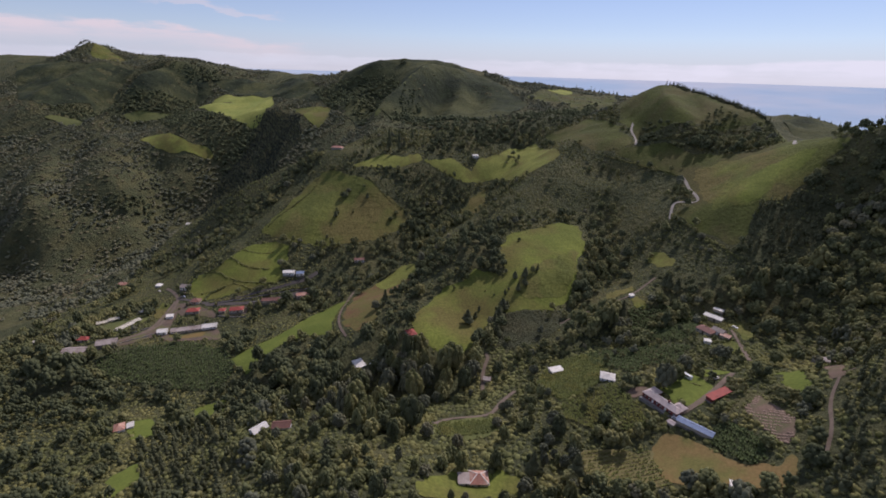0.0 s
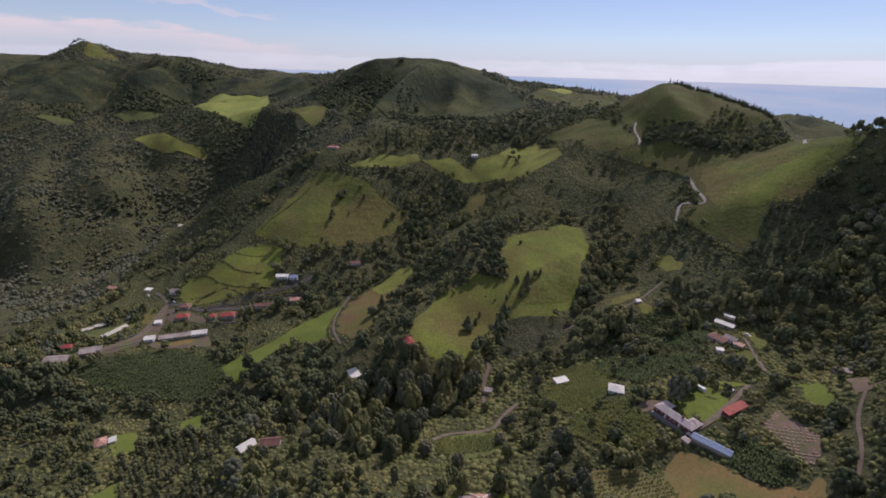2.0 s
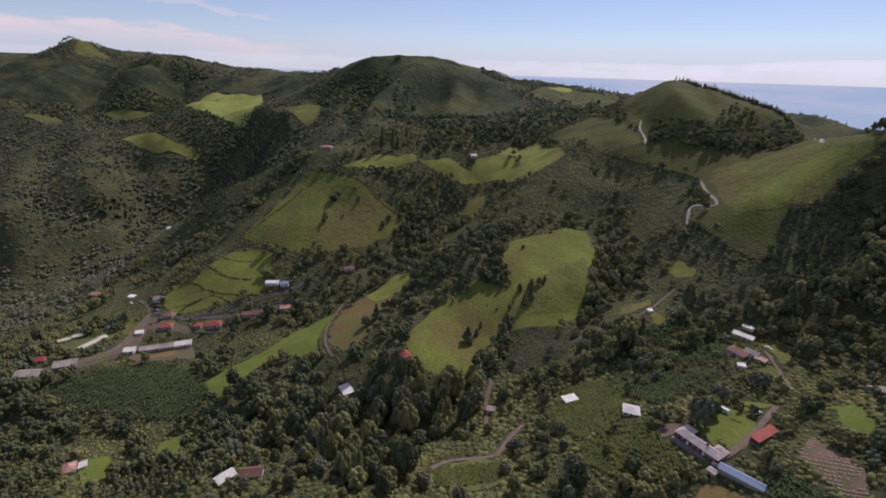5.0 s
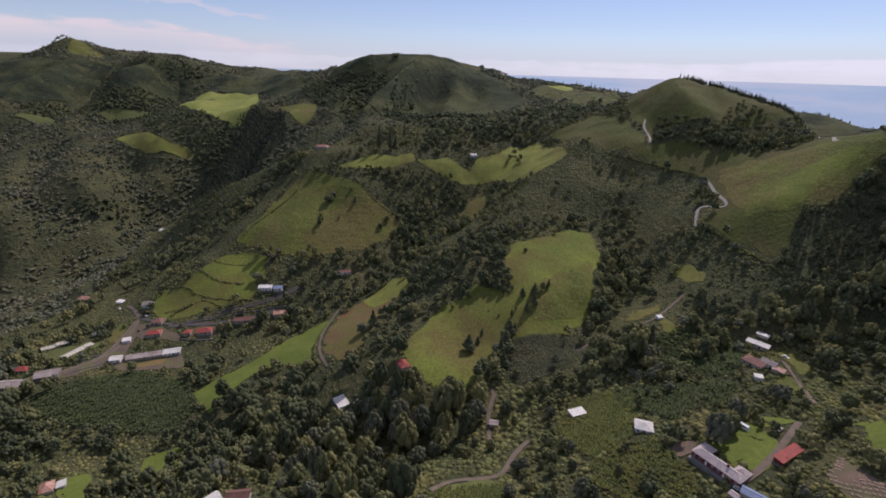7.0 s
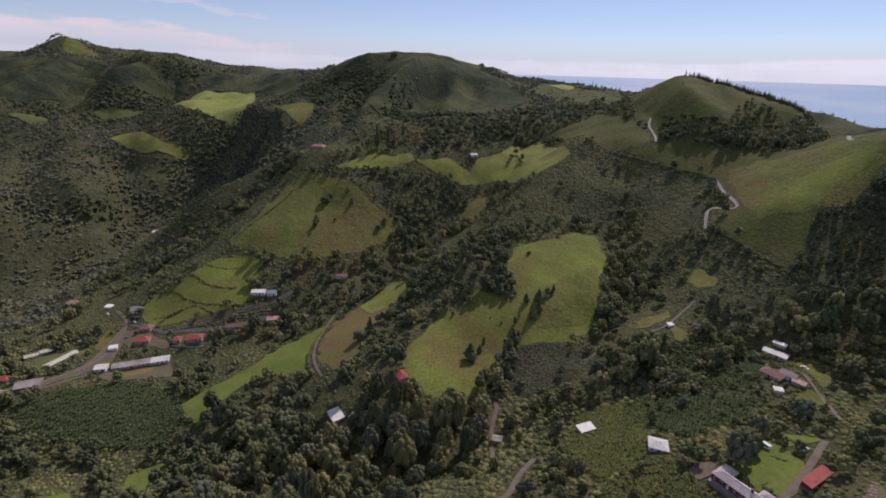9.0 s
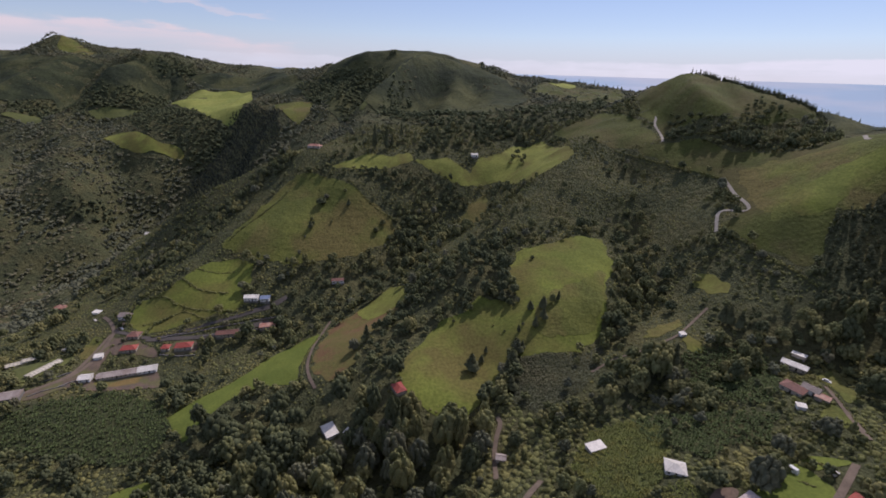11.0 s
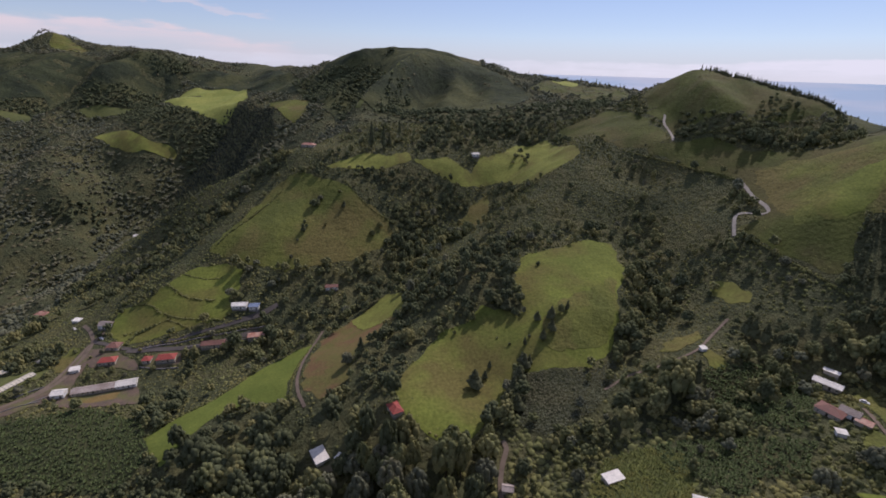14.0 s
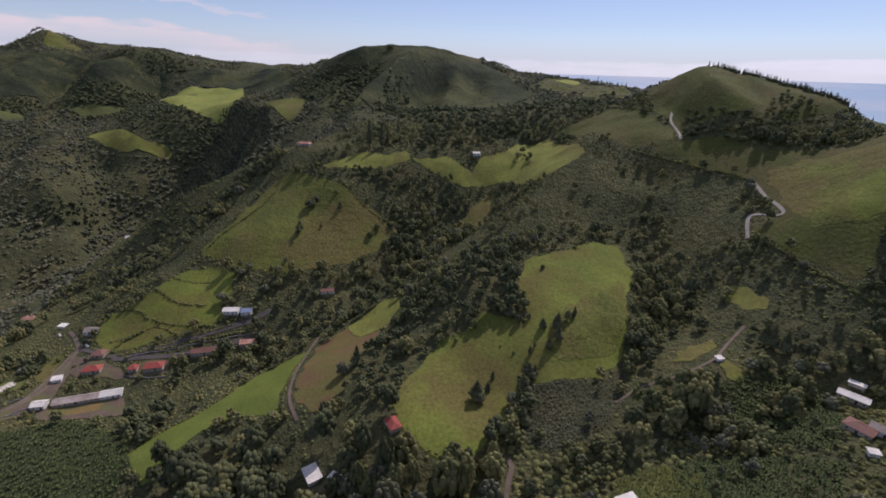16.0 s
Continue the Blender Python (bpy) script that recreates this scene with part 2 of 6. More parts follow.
M["brownroof"] = material("rusty_sheet_roof", (0.230, 0.110, 0.080), (0.170, 0.085, 0.065), 0.25, 1.5, rough=0.7, objrandom=0.3)
M["greyroof"] = material("grey_sheet_roof", (0.400, 0.335, 0.290), (0.290, 0.240, 0.205), 0.25, 1.5, rough=0.6, objrandom=0.35, third=(0.260, 0.205, 0.170), thirdscale=0.12, specular=0.2)
M["whiteroof"] = material("pale_sheet_roof", (0.780, 0.730, 0.640), (0.640, 0.600, 0.520), 0.2, 1.2, rough=0.6, objrandom=0.25, specular=0.2)
M["plastic"] = material("cream_plastic", (0.640, 0.580, 0.440), (0.560, 0.510, 0.400), 0.3, 2.0, rough=0.5)
M["blueroof"] = material("blue_sheet_roof", (0.230, 0.285, 0.390), (0.190, 0.240, 0.340), 0.2, 1.5, rough=0.5, objrandom=0.2, specular=0.2)
M["shingle"] = material("weathered_pale_shingles", (0.520, 0.430, 0.390), (0.420, 0.345, 0.315), 0.25, 1.5, rough=0.8, specular=0.2)
M["glass"] = material("window_glass", (0.030, 0.035, 0.042), (0.022, 0.026, 0.032), 0.5, 2.0, rough=0.08, specular=0.6)
M["dark"] = material("dark_timber", (0.060, 0.050, 0.042), (0.045, 0.038, 0.032), 0.5, 3.0)
M["rubber"] = material("rubber", (0.02, 0.02, 0.02), (0.015, 0.015, 0.015), 1.0, 4.0)
M["stone"] = material("grey_stone", (0.240, 0.225, 0.200), (0.180, 0.170, 0.155), 0.5, 3.0, bump=0.1, bump_scale=4.0)

# ---- the lie of the land: crests, spurs, streams and benches ----
LANDFORMS = []


def landform(name, *pts):
    """A crest, a stream or a bench of the land, as a line through the air."""
    for a, b in zip(pts, pts[1:]):
        n = max(1, int(math.dist(a[:2], b[:2]) / max(22.0, 0.045 * math.hypot(a[0], a[1]))))
        for i in range(n):
            LANDFORMS.append([a[k] + (b[k] - a[k]) * i / n for k in range(3)])
    LANDFORMS.append(list(pts[-1]))


landform("wooded shoulder below the eye", (-240, 190, 30), (-141, 210, 44), (-65, 178, 74), (-27, 168, 86), (22, 182, 67), (49, 190, 74), (94, 186, 72), (127, 194, 77), (156, 190, 88), (182, 208, 97), (205, 205, 106), (225, 196, 135), (300, 180, 200))
landform("foot of the shoulder", (-232, 278, 11), (-170, 262, 20), (-104, 225, 58), (-60, 232, 58), (0, 235, 58), (37, 245, 58), (73, 227, 72), (109, 253, 78))
landform("school bench", (109, 253, 79), (132, 236, 83), (139, 219, 86), (163, 229, 87), (158, 251, 83), (182, 209, 97))
landform("eastern farm bench", (219, 254, 92), (260, 255, 95), (300, 270, 110), (420, 260, 180))
landform("main stream", (240, 330, 84), (190, 330, 76), (112, 318, 64), (70, 303, 55), (38, 290, 49), (-2, 290, 41), (-60, 306, 33), (-110, 318, 22), (-179, 301, 7), (-240, 308, 8), (-330, 330, 10), (-430, 430, -14), (-520, 570, -54), (-600, 700, -82), (-720, 780, -86), (-1000, 900, -80), (-1600, 1000, -90))
landform("village terrace", (-130, 462, 26), (-175, 447, 22), (-214, 441, 20), (-254, 430, 19), (-280, 408, 19), (-290, 380, 18))
landform("glasshouse bench", (-237, 343, 16), (-287, 376, 18), (-316, 372, 19), (-303, 395, 18), (-323, 407, 15), (-344, 423, 8), (-327, 433, 11), (-309, 452, 11), (-297, 456, 14))
landform("lower bench", (-400, 400, 4), (-414, 497, -14), (-436, 488, -16))
landform("slope below the village", (-439, 596, -35), (-385, 575, -10), (-332, 602, 15))
landform("shed bench", (-195, 420, 13), (-224, 416, 12), (-250, 405, 13), (-296, 397, 19))
landform("strip meadow", (-127, 347, 28), (-175, 351, 18), (-140, 385, 24), (-98, 442, 31), (-60, 460, 40))
landform("tree spur", (-34, 309, 46), (-60, 322, 38), (-89, 376, 43), (-70, 410, 48), (-19, 417, 66), (10, 440, 84), (31, 452, 98), (62, 470, 96), (90, 490, 104))
landform("long meadow foot", (13, 319, 53), (-17, 334, 62), (-5, 362, 63), (26, 368, 58))
landform("long meadow back", (26, 368, 58), (45, 400, 74), (62, 441, 92), (89, 401, 90), (133, 488, 108), (152, 461, 94), (130, 400, 86), (69, 380, 79), (60, 350, 62))
landform("stream east of the meadow", (38, 290, 49), (80, 342, 64), (110, 380, 68), (160, 424, 76), (172, 470, 90), (178, 505, 100), (190, 545, 116), (212, 585, 136))
landform("clearing spur", (112, 318, 66), (160, 351, 87), (190, 358, 88), (211, 421, 99), (236, 462, 125))
landform("house spur", (176, 310, 84), (211, 318, 88), (230, 345, 92), (255, 387, 118))
landform("road spur", (255, 387, 118), (236, 462, 125), (244, 483, 135), (267, 475, 143), (275, 528, 153), (299, 546, 168))
landform("dark hollow", (274, 354, 116), (304, 362, 122), (320, 384, 142), (366, 395, 155))
landform("eastern meadow", (285, 441, 159), (320, 440, 174), (356, 407, 174), (371, 420, 218), (366, 400, 222), (400, 330, 235), (520, 250, 290))
landform("eastern crest", (371, 420, 219), (370, 460, 212), (377, 515, 200), (357, 555, 190), (346, 584, 198), (392, 604, 219), (378, 676, 234), (349, 720, 243), (324, 741, 246), (345, 820, 236), (360, 900, 227))
landform("face of the eastern hill", (252, 623, 182), (303, 626, 216), (324, 741, 246), (252, 701, 196), (199, 684, 182), (259, 666, 196), (273, 602, 178))
landform("brush spur crest", (199, 684, 183), (160, 640, 164), (128, 600, 144), (95, 570, 124), (72, 548, 113), (52, 545, 98), (30, 535, 86), (0, 522, 70), (-25, 508, 58))
landform("brush slope", (252, 623, 181), (236, 590, 158), (205, 566, 138), (154, 546, 127), (118, 520, 112))
landform("middle gully", (60, 655, 112), (30, 612, 86), (-5, 578, 72), (-38, 545, 58), (-62, 515, 50), (-92, 488, 42), (-118, 464, 30))
landform("gully head", (-20, 630, 108), (20, 665, 130), (47, 690, 146), (125, 732, 153), (145, 780, 184))
landform("grassy knoll", (-36, 592, 82), (-95, 616, 126), (-155, 641, 127), (-123, 606, 110), (-154, 541, 74), (-211, 554, 72), (-203, 539, 58), (-244, 515, 49), (-270, 474, 24))
landform("farm terrace", (-272, 474, 22), (-220, 480, 34), (-161, 484, 44), (-143, 470, 30))
landform("knoll top", (-155, 641, 127), (-149, 686, 153), (-80, 742, 158), (-60, 690, 158), (-95, 616, 126))
landform("ravine spur", (-155, 641, 127), (-149, 686, 152), (-200, 698, 126), (-277, 693, 84), (-340, 695, 50), (-414, 745, 11), (-472, 729, -34))
landform("ravine", (-600, 770, -76), (-520, 845, -52), (-440, 858, -18), (-350, 850, 16), (-270, 832, 56), (-200, 812, 104), (-140, 800, 142))
landform("spur of the western wall", (-824, 1230, 96), (-760, 1080, 68), (-700, 985, 44), (-668, 945, 28), (-640, 905, -32), (-600, 850, -50))
landform("gully of the western wall", (-640, 1075, 24), (-590, 985, -8), (-562, 905, -38))
landform("dark scarp brow", (-470, 1232, 152), (-399, 1204, 160), (-330, 1120, 150), (-300, 1060, 140))
landform("dark scarp face", (-470, 1180, 92), (-447, 1137, 90), (-378, 1053, 80))
landform("dark scarp skirt", (-512, 1105, 26), (-495, 1069, 20), (-426, 985, 10))
landform("dark scarp foot", (-542, 1010, -44), (-542, 992, -50), (-474, 912, -58))
landform("scarp shoulder", (-399, 1200, 158), (-363, 1208, 166), (-280, 1140, 176))
landform("western slope", (-604, 1040, 30), (-586, 1112, 77), (-701, 1123, 87), (-824, 1230, 95), (-650, 1336, 150), (-444, 1289, 160), (-492, 1227, 137), (-586, 1112, 77))
landform("western wall", (-718, 790, -66), (-776, 810, -20), (-730, 935, 28), (-896, 989, 5), (-946, 1194, 70), (-1132, 1329, 122), (-1031, 1447, 170), (-869, 1564, 190))
landform("western skyline", (-2300, 2000, 280), (-1553, 1900, 264), (-1413, 1850, 272), (-1307, 1800, 276), (-1216, 1750, 304), (-1062, 1720, 263), (-960, 1650, 250), (-803, 1526, 263), (-736, 1600, 253), (-700, 1750, 238), (-660, 1900, 242), (-589, 2000, 234), (-407, 1700, 238), (-239, 1300, 251))
landform("west spur", (-803, 1526, 263), (-829, 1490, 238), (-848, 1420, 199), (-877, 1370, 160), (-880, 1300, 118))
landform("dell east of the west spur", (-740, 1500, 212), (-715, 1440, 168), (-690, 1380, 146))
landform("dell west of the west spur", (-950, 1540, 205), (-985, 1440, 152), (-950, 1350, 120))
landform("saddle", (-602, 1500, 200), (-483, 1480, 203), (-303, 1330, 224))
landform("western peak", (-1180, 1735, 286), (-1205, 1748, 312), (-1228, 1754, 300), (-1262, 1770, 276))
landform("great hill", (-239, 1300, 251), (-176, 1250, 269), (-96, 1234, 274), (-34, 1101, 270), (30, 1110, 262), (92, 1130, 244), (160, 1180, 236), (261, 1300, 229), (372, 1448, 224), (512, 1459, 212), (620, 1500, 180))
landform("great hill spur", (-34, 1101, 270), (-46, 1050, 256), (-62, 1000, 238), (-85, 960, 219), (-103, 900, 198), (-118, 850, 182), (-110, 760, 166))
landform("bowl west of the spur", (-205, 1215, 206), (-180, 1130, 184), (-150, 1050, 176), (-140, 960, 166), (-138, 890, 166))
landform("flank east of the spur", (-12, 1000, 204), (-20, 950, 186), (-12, 890, 176), (60, 930, 196), (130, 980, 204))
landform("great hill foot", (-186, 1167, 202), (-160, 950, 176), (-120, 850, 180), (25, 850, 184), (65, 801, 188), (145, 800, 188), (230, 800, 200), (300, 900, 205), (360, 900, 227))
landform("land behind the great hill", (-500, 2600, 150), (0, 1900, 150), (400, 2000, 120), (900, 1900, 80))
landform("far eastern hill", (700, 1250, 150), (850, 1300, 170), (924, 1300, 176), (975, 1300, 176), (1045, 1250, 152), (1150, 1200, 140), (1300, 1150, 60))
landform("back of the eastern crest", (440, 450, 190), (440, 540, 172), (450, 620, 182))
landform("eastern fall", (480, 700, 180), (520, 1000, 170), (700, 800, 120), (800, 500, 160))
landform("land at the back", (-900, 300, 60), (-500, 100, 60), (-250, 60, 60), (-120, 60, 80), (0, 40, 95), (150, 40, 120), (320, 60, 190), (600, 100, 260))
landform("land at the far back", (-1500, -900, 200), (-500, -700, 240), (0, -500, 250), (600, -600, 320), (1400, -800, 300))
landform("outer shore", (-3000, 2600, 160), (-2400, 3400, 60), (-900, 3500, 40), (600, 3300, 20), (1900, 2600, 0), (2300, 1400, 0), (2600, 0, 120))

LAND = np.array(LANDFORMS)
SOFT = 14.0


def fit_land():
    p = LAND[:, :2]
    a = np.sqrt(((p[:, None] - p[None]) ** 2).sum(-1) + SOFT ** 2)
    n = len(p)
    m = np.zeros((n + 1, n + 1))
    m[:n, :n] = a - np.eye(n) * 3.0
    m[:n, n] = m[n, :n] = 1
    return np.linalg.solve(m, np.append(LAND[:, 2], 0))


LAND_W = fit_land()


def lattice(ix, iy, seed):
    h = (ix * 374761393 + iy * 668265263 + seed * 1442695041) & 0x7FFFFFFF
    h = ((h ^ (h >> 13)) * 1274126177) & 0x7FFFFFFF
    return ((h ^ (h >> 16)) & 0xFFFF) / 65535.0


def wobble(x, y, size, seed=1):
    """Smooth noise between -1 and 1."""
    x, y = np.asarray(x, float) / size, np.asarray(y, float) / size
    ix, iy = np.floor(x).astype(np.int64), np.floor(y).astype(np.int64)
    fx, fy = x - ix, y - iy
    fx, fy = fx * fx * (3 - 2 * fx), fy * fy * (3 - 2 * fy)
    a = lattice(ix, iy, seed) * (1 - fx) + lattice(ix + 1, iy, seed) * fx
    b = lattice(ix, iy + 1, seed) * (1 - fx) + lattice(ix + 1, iy + 1, seed) * fx
    return (a * (1 - fy) + b * fy) * 2 - 1


SHARP = []


def sharp(rise, half, *pts):
    """A keen spur (or, with a minus, a gully) added to the land along a line."""
    SHARP.append((rise, half, np.array(pts, float)))


sharp(24, 60, (-34, 1085), (-62, 1000), (-103, 900), (-120, 840))
sharp(-30, 80, (-130, 1190), (-118, 1060), (-152, 930), (-150, 860))
sharp(-16, 50, (14, 1075), (-18, 980), (-38, 890), (-30, 830))
sharp(-13, 45, (80, 1080), (70, 980), (40, 880))
sharp(10, 40, (50, 1090), (38, 1000), (5, 900))
sharp(14, 50, (-210, 1240), (-200, 1130), (-190, 1040))
sharp(28, 95, (-803, 1500), (-848, 1420), (-880, 1300), (-900, 1180))
sharp(-30, 90, (-735, 1500), (-715, 1420), (-690, 1320))
sharp(-28, 90, (-960, 1560), (-985, 1440), (-950, 1300))
sharp(26, 75, (-1062, 1690), (-1080, 1540), (-1120, 1400), (-1130, 1280))
sharp(22, 60, (-300, 1120), (-325, 1020), (-340, 920))
sharp(4, 45, (305, 775), (324, 741), (338, 705))
sharp(14, 50, (-155, 655), (-200, 690), (-277, 690), (-330, 693), (-372, 712))
sharp(-24, 80, (-200, 812), (-270, 832), (-350, 850), (-440, 858), (-520, 845), (-600, 770))
sharp(8, 70, (-790, 1150), (-700, 985), (-650, 915), (-600, 850))
sharp(-24, 60, (-640, 1090), (-590, 985), (-560, 905), (-540, 860))
sharp(22, 60, (-900, 1080), (-830, 940), (-770, 860), (-700, 800))
sharp(-18, 50, (-860, 1120), (-770, 960), (-720, 860))
sharp(26, 120, (-1290, 1790), (-1215, 1752), (-1130, 1715))
sharp(6, 42, (199, 684), (128, 600), (72, 548), (30, 535), (-25, 508))
sharp(-7, 42, (60, 655), (-5, 578), (-62, 515), (-118, 464))
sharp(10, 38, (322, 735), (306, 690), (298, 640), (285, 595))
sharp(-10, 38, (268, 715), (272, 660), (262, 620))
sharp(-10, 36, (350, 700), (338, 650), (325, 605))
sharp(15, 45, (-560, 720), (-480, 640), (-430, 600))
sharp(-13, 40, (-600, 800), (-530, 690), (-480, 610))


def keen(x, y):
    out = np.zeros(len(x))
    for rise, half, p in SHARP:
        m = (x > p[:, 0].min() - half) & (x < p[:, 0].max() + half) & (y > p[:, 1].min() - half) & (y < p[:, 1].max() + half)
        if not m.any():
            continue
        px, py, best, where = x[m], y[m], np.full(m.sum(), 1e9), np.zeros(m.sum())
        for i, (a, b) in enumerate(zip(p, p[1:])):
            d = b - a
            t = np.clip(((px - a[0]) * d[0] + (py - a[1]) * d[1]) / (d @ d), 0, 1)
            r = np.hypot(px - a[0] - t * d[0], py - a[1] - t * d[1])
            near = r < best
            best[near], where[near] = r[near], (i + t[near]) / (len(p) - 1)
        out[m] += rise * np.clip(1 - best / half, 0, 1) ** 1.3 * np.sqrt(np.sin(np.pi * np.clip(where, 0.02, 0.98)))
    return out


def height(x, y):
    """The height of the land at x, y (arrays)."""
    x, y = np.atleast_1d(np.asarray(x, float)), np.atleast_1d(np.asarray(y, float))
    shape = x.shape
    x, y = x.ravel(), y.ravel()
    out = np.empty(len(x))
    for i in range(0, len(x), 4000):
        dx = x[i:i + 4000, None] - LAND[None, :, 0]
        dy = y[i:i + 4000, None] - LAND[None, :, 1]
        out[i:i + 4000] = np.sqrt(dx * dx + dy * dy + SOFT ** 2) @ LAND_W[:-1] + LAND_W[-1]
    far = np.clip(np.hypot(x, y - 150) / 700, 0.25, 1.6)
    out += far * (3.0 * wobble(x, y, 70, 3) + 1.5 * wobble(x, y, 31, 4)) + 0.5 * wobble(x, y, 13, 5)
    r = np.hypot(x, y)
    hills = np.maximum(np.clip((r - 800) / 500, 0, 1), np.clip((-x - 420) / 200, 0, 0.8))
    out += hills * (7.0 * (0.33 - np.abs(wobble(x, y, 170, 6))) + 4.0 * (0.33 - np.abs(wobble(x, y, 75, 7))))
    out += keen(x, y)
    out += np.clip((-x - 430) / 170, 0, 1) * 15.0 * (0.33 - np.abs(wobble(0.8 * x + 0.6 * y, 0.8 * y - 0.6 * x, 125, 15)))
    out += np.clip((r - 540) / 220, 0, 1) * (4.5 * (0.33 - np.abs(wobble(x, y, 64, 8))) + 2.6 * (0.33 - np.abs(wobble(x, y, 29, 9))))
    return out.reshape(shape)


def ground(x, y):
    return float(height([x], [y])[0])

# ---- mesh helpers ----


def mesh_from(name, verts, tris, mat):
    """A mesh from arrays of corners and triangles."""
    me = bpy.data.meshes.new(name)
    verts, tris = np.asarray(verts, np.float32), np.asarray(tris, np.int32)
    me.vertices.add(len(verts))
    me.vertices.foreach_set("co", verts.ravel())
    me.loops.add(tris.size)
    me.loops.foreach_set("vertex_index", tris.ravel())
    me.polygons.add(len(tris))
    me.polygons.foreach_set("loop_start", np.arange(0, tris.size, tris.shape[1], dtype=np.int32))
    me.update(calc_edges=True)
    me.materials.append(M[mat])
    return me


def inside(poly, x, y):
    """Which of the points x, y lie in the outline poly."""
    x, y = np.asarray(x, float), np.asarray(y, float)
    hit = np.zeros(x.shape, bool)
    for (x0, y0), (x1, y1) in zip(poly, poly[1:] + poly[:1]):
        if y0 == y1:
            continue
        c = ((y0 > y) != (y1 > y)) & (x < (x1 - x0) * (y - y0) / (y1 - y0) + x0)
        hit ^= c
    return hit


def axis(lo, a, b, hi, step, grow):
    """Grid lines: close together from a to b, wider and wider beyond."""
    out = list(np.arange(a, b + step, step))
    s = step
    while out[-1] < hi:
        s *= grow
        out.append(out[-1] + s)
    s = step
    while out[0] > lo:
        s *= grow
        out.insert(0, out[0] - s)
    return np.array(out)


# ---- ground and sea ----
gx, gy = axis(-3400, -420, 420, 2900, 4.0, 1.03), axis(-1300, 140, 720, 3700, 4.0, 1.03)
GX, GY = np.meshgrid(gx, gy)
GZ = height(GX, GY)
nx, ny = len(gx), len(gy)
index = np.arange(nx * ny).reshape(ny, nx)
quads = np.stack([index[:-1, :-1], index[:-1, 1:], index[1:, 1:], index[1:, :-1]], -1).reshape(-1, 4)
land = new("ground", mesh_from("ground", np.stack([GX, GY, GZ], -1).reshape(-1, 3), quads, "ground"))
land.data.polygons.foreach_set("use_smooth", np.ones(len(quads), bool))
tagged(land, "green and brown scrubby hills around a valley", "ground", kind="structure")

angle = np.radians(np.arange(0, 361, 3))
ring = []
for r, z in ((1700, -140), (3000, 60), (4000, 160), (4900, 236)):
    ring += [(r * math.sin(a), 150 + r * math.cos(a), z) for a in angle]
n = len(angle)
faces = [(k * n + i, k * n + i + 1, (k + 1) * n + i + 1, (k + 1) * n + i) for k in range(3) for i in range(n - 1)]
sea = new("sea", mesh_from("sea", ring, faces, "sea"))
tagged(sea, "pale blue sea out to the horizon, haze painted into its colour", "sea", kind="structure")

# ---- fields, lanes and what grows where ----
FIELDS, LANES, COVERS = [], [], []
FIELD_WORDS = {
    "bright": ("meadow", "bright green grazed meadow on a hillside"),
    "fresh": ("meadow", "fresh yellow green meadow below a hill"),
    "lush": ("meadow", "lush green mown grass beside trees"),
    "olive": ("meadow", "dry olive and brown rough pasture"),
    "pale": ("meadow", "pale yellow green pasture on a ridge"),
    "dull": ("meadow", "dull green rough pasture among scrub"),
    "straw": ("field", "dry orange brown grassy field"),
    "rows": ("field", "tilled field with rows of young plants"),
    "ruddy": ("meadow", "rough reddish brown grass on a spur"),
    "yard": ("yard", "trodden brown yard among village houses"),
    "soil": ("field", "bare brown trodden soil"),
    "bare": ("hillside", "short dark olive grass on a steep hillside"),
    "heath": ("hillside", "grey green heath on a steep hill, darkened to paint cloud shade"),
    "crop": ("field", "dark planted plot under broad leaves"),
}


